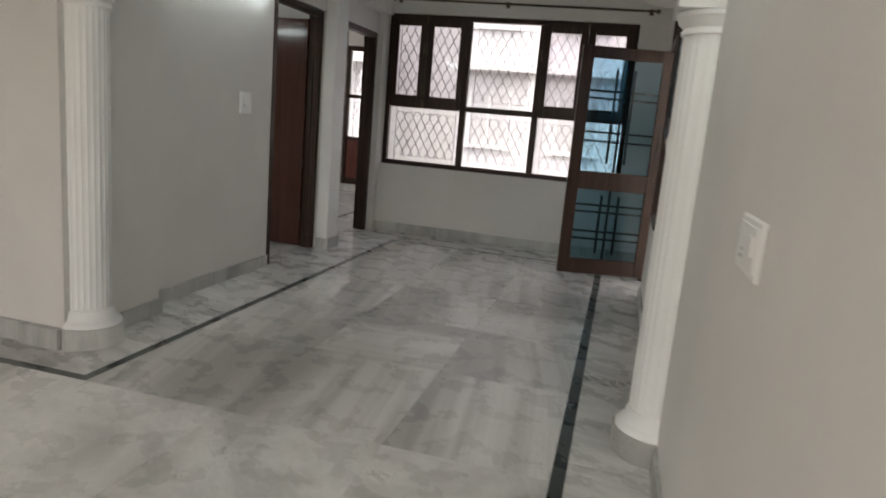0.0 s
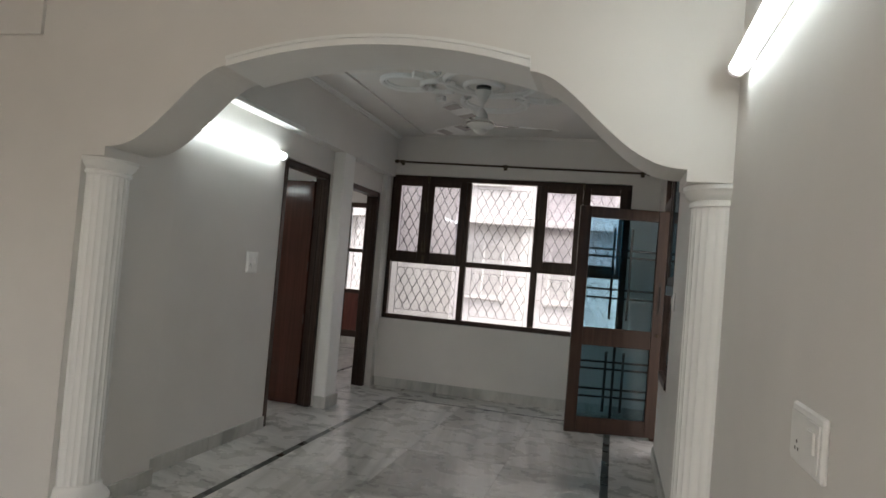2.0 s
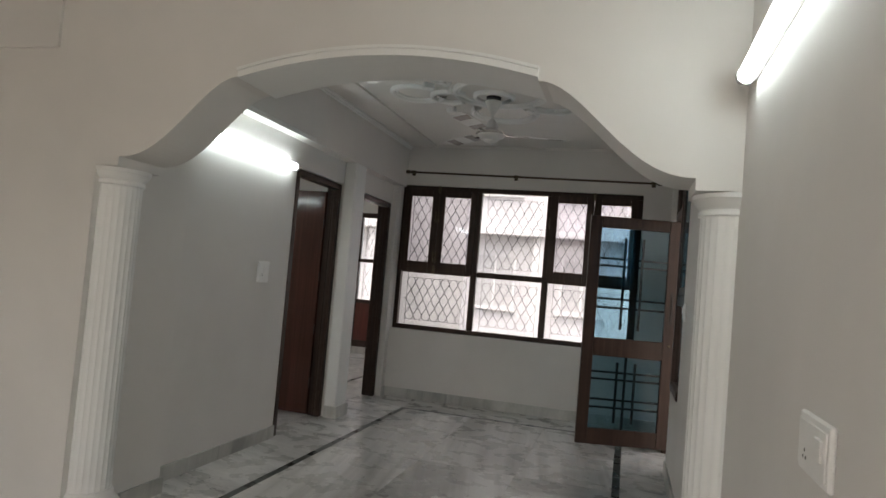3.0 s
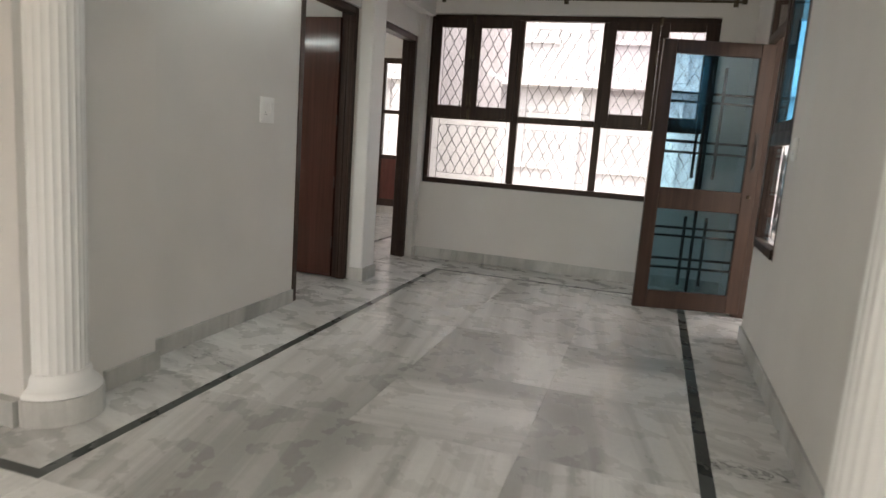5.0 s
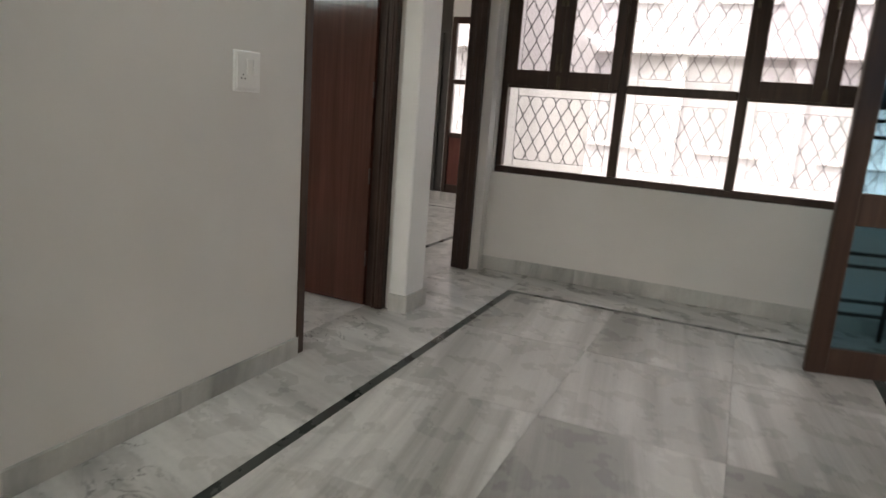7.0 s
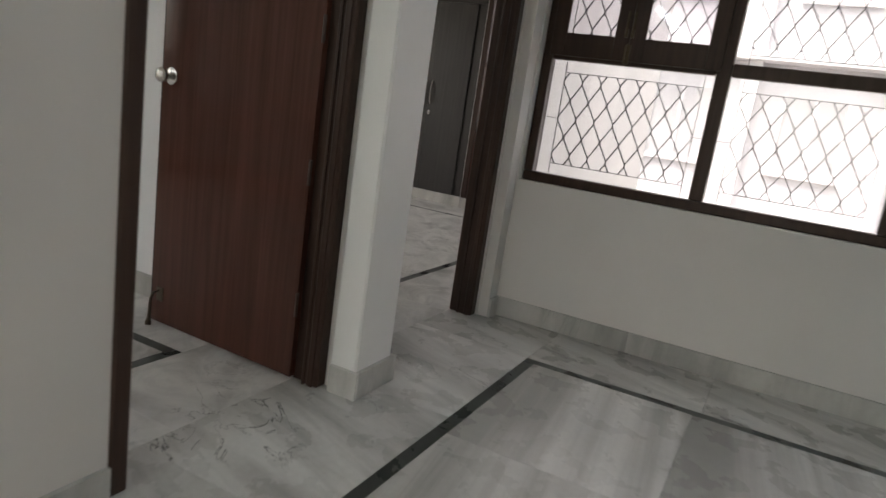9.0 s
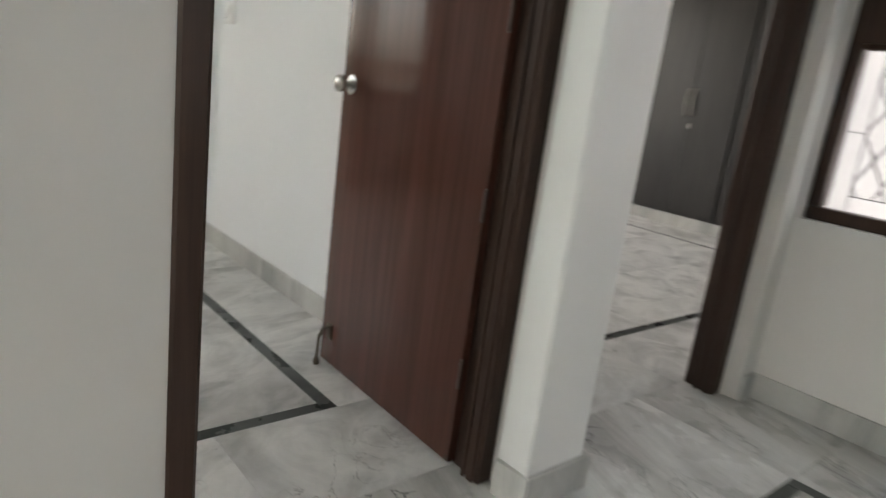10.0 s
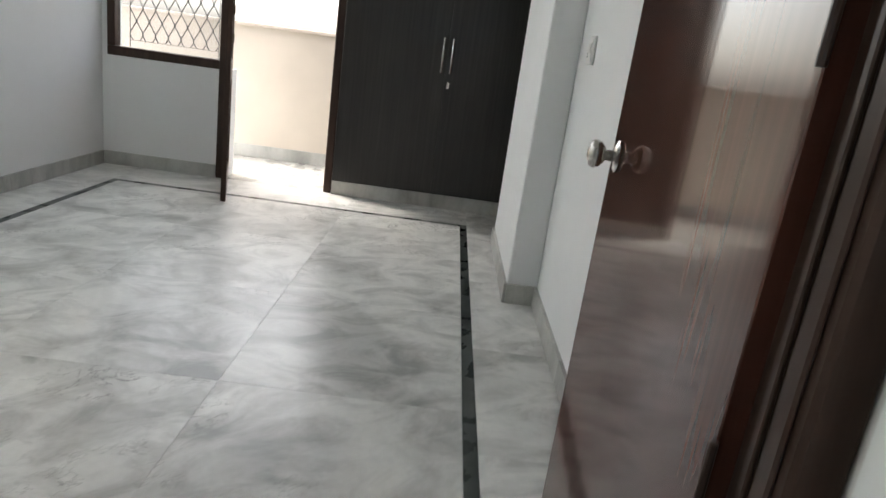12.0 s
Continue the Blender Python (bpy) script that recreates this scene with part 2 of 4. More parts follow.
def tube(bm, pts, r, n=5):
    rings = []
    for k, p in enumerate(pts):
        a, b = Vector(pts[max(k - 1, 0)]), Vector(pts[min(k + 1, len(pts) - 1)])
        d = (b - a).normalized()
        u = d.cross(Vector((0, 1, 0)) if abs(d.y) < 0.9 else Vector((1, 0, 0))).normalized()
        v = d.cross(u)
        rings.append([bm.verts.new(Vector(p) + r * (math.cos(2 * math.pi * i / n) * u + math.sin(2 * math.pi * i / n) * v)) for i in range(n)])
    for lo, hi in zip(rings, rings[1:]):
        for i in range(n):
            bm.faces.new((lo[i], lo[(i + 1) % n], hi[(i + 1) % n], hi[i]))
    bm.faces.new(rings[0])
    bm.faces.new(list(reversed(rings[-1])))
    return bm


def smooth(bm, angle=35):
    bmesh.ops.recalc_face_normals(bm, faces=bm.faces)
    for f in bm.faces:
        f.smooth = True
    for e in bm.edges:
        if len(e.link_faces) == 2 and e.calc_face_angle(0) > radians(angle):
            e.smooth = False
    return bm


def mesh_of(name, bm, mat):
    me = bpy.data.meshes.new(name)
    bmesh.ops.recalc_face_normals(bm, faces=bm.faces)
    bm.to_mesh(me)
    bm.free()
    me.materials.append(mat)
    return me


def thing(name, at, label, category, group="", kind="", m=None):
    """An Empty at the base of a thing; its parts are given in world metres, or about its own base when m is given."""
    ob = new(name)
    ob.empty_display_size = 0.1
    ob.matrix_world = m if m is not None else Matrix.Translation(at)
    ORIGIN[ob.name] = Vector((0, 0, 0)) if m is not None else Vector(at)
    return tagged(ob, label, category, group, kind)


def part(name, bm, mat, parent, label=""):
    bmesh.ops.translate(bm, verts=bm.verts, vec=-ORIGIN[parent.name])
    ob = new(name, mesh_of(name, bm, mat))
    ob.parent = parent
    ORIGIN[ob.name] = ORIGIN[parent.name]
    return tagged(ob, label)


def solid(name, bm, mat, label, category, kind="structure", group=""):
    ob = new(name, mesh_of(name, bm, mat))
    ORIGIN[ob.name] = Vector((0, 0, 0))
    return tagged(ob, label, category, group, kind)


def pierced(axis, a0, a1, t0, t1, z0, z1, holes):
    """A wall along x or y from a0 to a1, t0 to t1 thick, with holes (a, a, z, z) right through."""
    bm = bmesh.new()
    us = sorted({a0, a1, *[v for h in holes for v in h[:2] if a0 < v < a1]})
    ws = sorted({z0, z1, *[v for h in holes for v in h[2:] if z0 < v < z1]})
    for u0, u1 in zip(us, us[1:]):
        run = None
        for w0, w1 in zip(ws, ws[1:]):
            cu, cw = (u0 + u1) / 2, (w0 + w1) / 2
            if any(h[0] < cu < h[1] and h[2] < cw < h[3] for h in holes):
                if run:
                    box(bm, *((u0, u1, t0, t1) if axis == "x" else (t0, t1, u0, u1)), *run)
                run = None
            else:
                run = (run[0], w1) if run else (w0, w1)
        if run:
            box(bm, *((u0, u1, t0, t1) if axis == "x" else (t0, t1, u0, u1)), *run)
    return bm


# ---- plan ----
H = 2.85                      # ceiling
XL, XR, YN = -0.45, 2.53, 0.50   # hall: wall with the doors, wall with the balcony door, window wall
XP = -0.335                   # face of piers and beam
YA, YA2 = -4.0, -3.70         # arch wall
D1 = (-1.835, -0.907)
PY = -0.931                  # near face of the pier between the doorways
D2 = (-0.61, 0.385)
DH = 2.15
R1N, R1S, R1W = -0.74, -4.06, -5.27
R2N = 3.75
WIN = (-0.385, 2.25, 0.76, 2.39)
BD = (-1.06, -0.30)           # balcony door
BW = (-1.80, -1.06)           # window beside it

# ---- large structure ----
floor = solid("floor", boxes((-5.6, 2.9, -4.2, 4.05, -0.20, -0.02), (-1.65, 2.9, -9.3, -4.2, -0.20, -0.02)), SUBFLOOR, "polished white and grey marble slab floor with dark borders", "floor")

wall_left = solid("wall_left", pierced("y", -3.30, 4.0, -0.60, XL, 0, H, [(D1[0], D1[1], -1, DH), (D2[0], D2[1], -1, DH)]), WALL,
                  "off-white painted wall with two wooden doorways", "wall")
solid("pier", boxes((XL, XP, PY, -0.69, 0, 2.36), bevel=0.008), TRIM, "white painted pier between two doorways", "pier")
solid("pier", boxes((XL, -0.395, D2[1] + 0.01, YN, 0, 2.36)), WALL, "off-white painted pier beside the doorway", "pier")
solid("beam", boxes((XL, XP - 0.001, YA2, YN, 2.36, H)), WALL, "off-white painted ceiling beam above the doorways", "beam")
solid("arch_pier", boxes((-1.5, -0.325, YA, -3.30, 0, H)), WALL, "off-white painted pier carrying the arch", "pier")
solid("wall_north", pierced("x", -0.45, 2.80, YN, 0.73, 0, H, [(WIN[0], WIN[1], WIN[2], WIN[3])]), WALL,
      "off-white painted wall under a wide window", "wall")
solid("wall_right", pierced("y", -9.2, YN, XR, 2.70, 0, H, [(BW[0], BD[1], 0.65, 2.40), (BD[0], BD[1], -1, 2.40)]), WALL,
      "off-white painted wall with balcony door and window", "wall")
solid("wall_dining_left", boxes((-1.65, -1.5, -9.2, -4.0, 0, H)), WALL, "off-white painted unseen wall", "wall")
# Unseen opening added behind the camera to light the dining space.
solid("wall_back_added_gap", pierced("x", -1.65, 2.70, -9.35, -9.2, 0, H, [(-1.2, 2.2, 0.6, 2.45)]), WALL, "off-white painted unseen wall", "wall")
# Opening added in the unseen east end to brighten the bedroom.
solid("wall_room_south_added_gap", pierced("x", -5.5, -1.5, -4.2, R1S, 0, H, [(-2.2, -1.6, 1.0, 2.2)]), WALL_COOL, "white painted bedroom wall", "wall")
solid("wall_room_west", pierced("y", -4.2, -0.6, -5.5, R1W, 0, H, [(-4.02, -3.08, 0.86, 2.70), (-3.08, -2.20, -1, 2.70), (-2.20, -0.78, -1, 2.60)]), WALL_COOL,
      "white painted bedroom wall with balcony opening", "wall")
solid("wall_partition", boxes((-5.27, -0.60, R1N, -0.60, 0, H)), WALL_COOL, "white painted partition wall between bedrooms", "wall")
solid("wall_thickening", boxes((-4.42, -3.24, -0.90, R1N, 0, H), bevel=0.006), WALL_COOL, "white painted pier in the bedroom wall", "pier")
solid("wall_bedroom_north", pierced("x", -4.75, -0.60, R2N, 3.98, 0, H, [(-3.75, -2.27, -1, 2.6), (-2.265, -0.75, 0.02, 2.35)]), WALL_COOL,
      "white painted bedroom wall behind a wardrobe", "wall")
# Made-up opening, out of view, that lets daylight into the second bedroom.
solid("wall_bedroom_west_added_gap", pierced("y", -0.60, R2N, -4.75, -4.6, 0, H, [(0.3, 2.9, 0.8, 2.5)]), WALL_COOL, "white painted bedroom wall with an added unseen opening", "wall")
solid("ceiling", boxes((-1.65, 2.80, -9.35, 0.73, H, H + 0.15)), CEIL, "off-white plaster ceiling", "ceiling")
solid("ceiling_bedrooms", boxes((-5.5, -0.45, 0.73, 4.0, H, H + 0.15), (-5.5, -1.651, -4.2, 0.729, H, H + 0.15)), CEIL, "white plaster bedroom ceiling", "ceiling")

# arch between dining space and hall
KEY = (0.41, 1.76)
SPRING = (-0.20, 2.37)


def arch_z(x):
    if x < SPRING[0] or x > SPRING[1]:
        return 1.755
    if KEY[0] <= x <= KEY[1]:
        u = (x - KEY[0]) / (KEY[1] - KEY[0])
        return 2.18 + 0.095 * (1 - (2 * u - 1) ** 2)
    u = (x - SPRING[0]) / (KEY[0] - SPRING[0]) if x < KEY[0] else (SPRING[1] - x) / (SPRING[1] - KEY[1])
    u = max(0.0, min(1.0, u)) ** 1.18
    rise = 0.385 if x < KEY[0] else 0.364
    return 1.80 + rise * u * u * (3 - 2 * u)


def strip_wall(xs, low, high, y0, y1):
    bm = bmesh.new()
    cols = []
    for x, lo, hi in zip(xs, low, high):
        cols.append([bm.verts.new(p) for p in ((x, y0, lo), (x, y1, lo), (x, y1, hi), (x, y0, hi))])
    for a, b in zip(cols, cols[1:]):
        for i in range(4):
            bm.faces.new((a[i], a[(i + 1) % 4], b[(i + 1) % 4], b[i]))
    bm.faces.new(cols[0])
    bm.faces.new(list(reversed(cols[-1])))
    return bm


_e = 0.0005
_xs = [-0.325, SPRING[0] - _e, SPRING[0]] + [SPRING[0] + (KEY[0] - SPRING[0]) * i / 20 for i in range(1, 20)] + [KEY[0] - _e, KEY[0]]
_xs += [KEY[0] + (KEY[1] - KEY[0]) * i / 28 for i in range(1, 28)] + [KEY[1], KEY[1] + _e]
_xs += [KEY[1] + (SPRING[1] - KEY[1]) * i / 20 for i in range(1, 20)] + [SPRING[1], SPRING[1] + _e, XR]
solid("arch_wall", strip_wall(_xs, [arch_z(x) for x in _xs], [H] * len(_xs), YA, YA2), WALL, "off-white plaster arch with curved haunches", "arch")
_kx = [KEY[0] + (KEY[1] - KEY[0]) * i / 30 for i in range(31)]
arch_trim = solid("arch_trim", strip_wall(_kx, [arch_z(x) - 0.006 for x in _kx], [arch_z(x) + 0.022 for x in _kx], YA - 0.018, YA2 + 0.02), TRIM,
                  "raised white moulding along the crown of the arch", "trim")
part("bead", strip_wall(_kx, [arch_z(x) + 0.0225 for x in _kx], [arch_z(x) + 0.036 for x in _kx], YA - 0.028, YA + 0.02), TRIM, arch_trim)
solid("wall_ledge", boxes((-1.499, -0.62, YA - 0.018, YA, 2.33, H)), WALL, "off-white plaster band high on the wall", "trim")


def engaged_column(x, side, r, label):
    """Half-round fluted column against the side of the arch opening. side: +1 bulges to +x, -1 to -x."""
    y = -3.85
    arc = (-math.pi / 2, math.pi / 2) if side > 0 else (math.pi / 2, 3 * math.pi / 2)
    col = thing("column", (x, y, 0), label, "column", "columns of the arch", "structure")
    rb = r + 0.055
    bm = lathe(bmesh.new(), [(rb, 0.0), (rb, 0.105), (0.001, 0.105)], (x, y, 0), arc=arc, n=20)
    part("plinth", smooth(bm), SKIRT, col, "grey marble plinth")
    bm = lathe(bmesh.new(), [(rb - 0.008, 0.106), (rb - 0.008, 0.115), (rb - 0.02, 0.13), (r + 0.012, 0.15), (r + 0.010, 0.175), (r, 0.19), (0.001, 0.19)], (x, y, 0), arc=arc, n=24)
    part("base", smooth(bm, 50), TRIM, col)
    bm = lathe(bmesh.new(), [(r, 0.18), (r, 1.69)], (x, y, 0), arc=arc, n=120, flutes=13, flute=0.0042)
    part("shaft", smooth(bm, 70), TRIM, col)
    bm = lathe(bmesh.new(), [(r - 0.01, 1.67), (r + 0.008, 1.675), (r + 0.010, 1.688), (r + 0.003, 1.697), (r + 0.010, 1.705), (r + 0.024, 1.72), (r + 0.028, 1.733), (r + 0.034, 1.736), (r + 0.034, 1.753), (0.001, 1.753)], (x, y, 0), arc=arc, n=24)
    part("capital", smooth(bm, 50), TRIM, col)
    return col


part("plinth_block", boxes((-0.57, -0.33, YA - 0.045, YA - 0.0005, 0, 0.106), bevel=0.002), SKIRT, thing("pier_plinth", (-0.45, YA, 0), "grey marble plinth block at the foot of the pier", "plinth", "", "structure"))
engaged_column(-0.326, 1, 0.118, "white fluted half column on a marble plinth")
engaged_column(XR + 0.001, -1, 0.122, "white fluted half column on a marble plinth")


# ---- doors and windows ----
def door_frame(door, axis, a0, a1, t0, t1, height, w=0.055, stop=0.014, back=0.0):
    """Two jambs and a head, rebated; a0..a1 along the wall, t0..t1 through it."""
    def b(u0, u1, z0, z1, s0, s1):
        return (u0, u1, s0, s1, z0, z1) if axis == "x" else (s0, s1, u0, u1, z0, z1)
    mid = t0 + (t1 - t0) * 0.34
    front = t1
    for lo, hi, sgn in ((a0, a0 + w, 1), (a1 - w, a1, -1)):
        t1 = front if sgn > 0 else front - back
        bm = boxes(b(lo, hi, 0, height, mid, t1), bevel=0.006)
        box(bm, *b(lo if sgn > 0 else hi - w + stop, lo + w - stop if sgn > 0 else hi, 0, height - stop, t0, mid), bevel=0.004)
        bead = (hi - 0.0005, hi + 0.007) if sgn > 0 else (lo - 0.007, lo + 0.0005)
        box(bm, *b(*bead, 0, height - w, t1 - 0.045, t1 - 0.018), bevel=0.003)
        box(bm, *b(*bead, 0, height - w, mid + 0.004, mid + 0.016), bevel=0.002)
        part("jamb", bm, FRAME, door)
    bm = boxes(b(a0 + w + 0.001, a1 - w - 0.001, height - w, height, mid, t1), bevel=0.006)
    box(bm, *b(a0 + w + 0.001, a1 - w - 0.001, height - w + stop, height, t0, mid), bevel=0.004)
    part("head", bm, FRAME, door)


door_1 = thing("door_1", (-0.5, -1.4, 0), "open red-brown veneered door in a dark wooden frame", "door", "", "structure")
door_frame(door_1, "y", D1[0], D1[1], -0.605, XL + 0.008, DH, back=0.036)
_turn = Matrix.Translation((-0.597, -0.975, 0)) @ Matrix.Rotation(radians(-1.7), 4, "Z")


def turned(bm, m):
    bmesh.ops.transform(bm, matrix=m, verts=bm.verts)
    return bm


leaf = part("leaf", turned(boxes((-0.80, 0, 0, 0.036, 0.012, 2.07), bevel=0.002), _turn), LEAF, door_1)
part("edge_strip", turned(boxes((-0.8045, -0.8005, 0, 0.036, 0.012, 2.07)), _turn), FRAME, leaf)
for side in (-1, 1):
    y0 = 0.0 if side < 0 else 0.036
    prof = [(0.001, 0.0), (0.033, 0.001), (0.034, 0.006), (0.026, 0.011), (0.012, 0.014), (0.011, 0.034), (0.018, 0.04), (0.027, 0.05), (0.030, 0.062), (0.026, 0.075), (0.012, 0.081), (0.001, 0.082)]
    bm = lathe(bmesh.new(), [(r, side * h * 0.78) for r, h in prof], (-0.745, y0, 1.045), "y", 22)
    part("door_knob", turned(smooth(bm, 60), _turn), STEEL, leaf, "round brushed steel knob")
for hz in (0.30, 0.79, 1.28, 1.77):
    bm = lathe(bmesh.new(), [(0.0055, hz - 0.045), (0.0055, hz + 0.045)], (0.003, -0.004, 0), "z", 10)
    part("hinge", turned(bm, _turn), FRAME, leaf, "dark painted hinge")
part("strike_plate", boxes((-0.535, -0.515, D1[0] + 0.0555, D1[0] + 0.058, 0.93, 1.03), bevel=0.001), DARKPLASTIC, door_1, "small dark strike plate")
bm = boxes((-0.765, -0.725, -0.006, -0.0005, 0.11, 0.17), bevel=0.002)
tube(bm, [(-0.745, -0.008, 0.155), (-0.752, -0.028, 0.15), (-0.760, -0.036, 0.12), (-0.768, -0.036, 0.03)], 0.006, 8)
lathe(bm, [(0.012, 0.004), (0.013, 0.016), (0.009, 0.03)], (-0.768, -0.036, 0), "z", 12)
part("door_stop", turned(smooth(bm), _turn), DULL, leaf, "tarnished brass foot stop")

door_2 = thing("door_2", (-0.5, -0.1, 0), "dark wooden frame of an open bedroom doorway", "door frame", "", "structure")
door_frame(door_2, "y", D2[0], D2[1], -0.60, XL - 0.01, DH)


def flat_bar(bm, pts, w=0.0046, d=0.010):
    """A flat iron bar set edge-on in a grille: w wide in the grille's plane, d deep through it."""
    rings = []
    for k, p in enumerate(pts):
        a, b = Vector(pts[max(k - 1, 0)]), Vector(pts[min(k + 1, len(pts) - 1)])
        t = (b - a).normalized()
        u = Vector((t.z, 0, -t.x)) * (w / 2)
        v = Vector((0, d / 2, 0))
        rings.append([bm.verts.new(Vector(p) + q) for q in (u + v, u - v, -u - v, -u + v)])
    for lo, hi in zip(rings, rings[1:]):
        for i in range(4):
            bm.faces.new((lo[i], lo[(i + 1) % 4], hi[(i + 1) % 4], hi[i]))
    bm.faces.new(rings[0])
    bm.faces.new(list(reversed(rings[-1])))
    return bm


def grille(bm, x0, x1, z0, z1, y, pitch=0.05, wave=0.2, border=0.055):
    """Wrought-iron ogee lattice of flat bars inside a thin rectangle, held by stubs."""
    a0, a1, b0, b1 = x0 + border, x1 - border, z0 + border, z1 - border
    for p, q in (((a0, z0), (a0, z1)), ((a1, z0), (a1, z1)), ((a0, b0), (a1, b0)), ((a1, b1), (a0, b1))):
        flat_bar(bm, [(p[0], y, p[1]), (q[0], y, q[1])], 0.003, 0.008)
    zm = (z0 + z1) / 2
    for u0, u1 in ((x0, a0), (a1, x1)):
        flat_bar(bm, [(u0 - 0.01, y, zm), (u1 + 0.01, y, zm)], 0.003, 0.008)
    n = max(2, round((a1 - a0) / pitch))
    p = (a1 - a0) / n
    turns = max(1, round((b1 - b0) / wave * 2)) / 2
    steps = int(turns * 16)
    for k in range(n):
        xc = a0 + (k + 0.5) * p
        sgn = 1 if k % 2 else -1
        pts = []
        for i in range(steps + 1):
            u = turns * i / steps
            s = (math.sin(2 * math.pi * u) - 0.09 * math.sin(6 * math.pi * u)) / 1.09
            pts.append((xc + sgn * s * p * 0.49, y + 0.004 * sgn, b0 + (b1 - b0) * i / steps))
        flat_bar(bm, pts)
    return bm


window_1 = thing("window_1", (0.9, 0.56, 0.75), "wide dark wooden window with ogee iron grilles and white glare outside", "window", "", "structure")
F0, F1 = 0.555, 0.625
wx0, wx1, wz0, wz1 = WIN
M1, M2, TR = 0.505, 1.295, 1.43
for nm, d in (("window_frame", (wx0, wx1, F0, F1, wz0, wz0 + 0.05)), ("window_frame", (wx0, wx1, F0, F1, wz1 - 0.05, wz1)),
              ("window_frame", (wx0, wx0 + 0.05, F0, F1, wz0 + 0.051, wz1 - 0.051)), ("window_frame", (wx1 - 0.05, wx1, F0, F1, wz0 + 0.051, wz1 - 0.051)),
              ("mullion", (M1 - 0.033, M1 + 0.033, F0 + 0.004, F1 - 0.004, wz0 + 0.051, wz1 - 0.051)),
              ("mullion", (M2 - 0.033, M2 + 0.033, F0 + 0.004, F1 - 0.004, wz0 + 0.051, wz1 - 0.051))):
    part(nm, boxes(d, bevel=0.005), FRAME, window_1)
for u0, u1 in ((wx0 + 0.051, M1 - 0.034), (M1 + 0.034, M2 - 0.034), (M2 + 0.034, wx1 - 0.051)):
    part("transom", boxes((u0, u1, F0 + 0.006, F1 - 0.006, TR - 0.03, TR + 0.03), bevel=0.005), FRAME, window_1)
PANES = [(wx0 + 0.05, M1 - 0.033, wz0 + 0.05, TR - 0.03), (M1 + 0.033, M2 - 0.033, wz0 + 0.05, TR - 0.03), (M2 + 0.033, wx1 - 0.05, wz0 + 0.05, TR - 0.03),
         (M1 + 0.033, M2 - 0.033, TR + 0.03, wz1 - 0.05)]
for a0, a1, b0, b1 in PANES:
    p = part("pane", boxes((a0, a1, 0.588, 0.592, b0, b1)), CLEAR, window_1)
    p.visible_shadow = False
    part("grille", grille(bmesh.new(), a0, a1, b0, b1, 0.66), IRON, window_1, "black iron ogee grille")
for s0, s1 in ((wx0 + 0.040, 0.0495), (0.0505, M1 - 0.012), (M2 + 0.012, 1.7575), (1.7585, wx1 - 0.040)):
    z0, z1, st = TR - 0.012, wz1 - 0.045, 0.075
    bm = boxes((s0, s0 + st, 0.540, 0.5535, z0, z1), (s1 - st, s1, 0.540, 0.5535, z0, z1), bevel=0.003)
    box(bm, s0 + st + 0.0005, s1 - st - 0.0005, 0.541, 0.553, z0, z0 + 0.112)
    box(bm, s0 + st + 0.0005, s1 - st - 0.0005, 0.541, 0.553, z1 - 0.077, z1)
    sash = part("casement", bm, FRAME, window_1)
    p = part("pane", boxes((s0 + st - 0.002, s1 - st + 0.002, 0.546, 0.550, z0 + 0.110, z1 - 0.075)), SMOKED, sash, "lightly smoked glass pane")
    p.visible_shadow = False
for g0, g1 in ((wx0 + 0.05, M1 - 0.033), (M2 + 0.033, wx1 - 0.05)):
    part("grille", grille(bmesh.new(), g0, g1, TR + 0.03, wz1 - 0.05, 0.66), IRON, window_1, "black iron ogee grille")
for hx in (0.03, 0.06, 1.745, 1.30):
    for hz in (1.60, 2.05):
        if hx in (0.03, 0.06) or hz > 2:
            bm = lathe(bmesh.new(), [(0.006, hz - 0.05), (0.006, hz + 0.05)], (hx, 0.530, 0), "z", 8)
            box(bm, hx - 0.008, hx + 0.008, 0.5305, 0.5395, hz - 0.07, hz - 0.03)
            part("handle", bm, DULL, window_1, "tarnished window handle")
for bx in (0.05, 1.758):
    for bz in (1.45, 2.36):
        bm = boxes((bx - 0.014, bx + 0.014, 0.526, 0.5395, bz - 0.045, bz + 0.045), bevel=0.002)
        tube(bm, [(bx, 0.522, bz - 0.04), (bx, 0.522, bz + 0.05)], 0.005, 6)
        part("tower_bolt", bm, DULL, window_1, "small tarnished tower bolt")
part("window_sill", boxes((wx0 - 0.02, wx1, 0.66, 0.76, wz0 - 0.03, wz0 - 0.002)), SKIRT, window_1)

# balcony door and window in the other long wall
window_2 = thing("window_2", (2.65, -1.05, 0), "dark wooden balcony door frame with blue-glazed side window", "window", "", "structure")
G0, G1 = 2.533, 2.575
for nm, d in (("door_post", (G0, 2.72, BD[1] - 0.085, BD[1], 0, 2.4)), ("door_post", (G0 - 0.005, G1 - 0.008, BD[0] - 0.03, BD[0] + 0.03, 0.64, 2.4)), ("door_post", (G0 + 0.002, G1, BD[0] + 0.001, BD[0] + 0.03, 0, 0.638)),
              ("door_head", (G0, G1, BW[0] + 0.06, BD[0] - 0.031, 2.34, 2.4)), ("door_head", (G0, G1, BD[0] + 0.031, BD[1] - 0.061, 2.34, 2.4)),
              ("transom", (G0, G1, BD[0] + 0.031, BD[1] - 0.061, 2.04, 2.10)),
              ("window_frame", (G0, G1, BW[0], BW[0] + 0.06, 0.652, 2.4)), ("window_frame", (G0 - 0.012, G1, BW[0] + 0.061, BD[0] - 0.031, 0.652, 0.71)),
              ("transom", (G0, G1, BW[0] + 0.061, BD[0] - 0.031, 1.30, 1.38))):
    part(nm, boxes(d, bevel=0.005), FRAME, window_2)
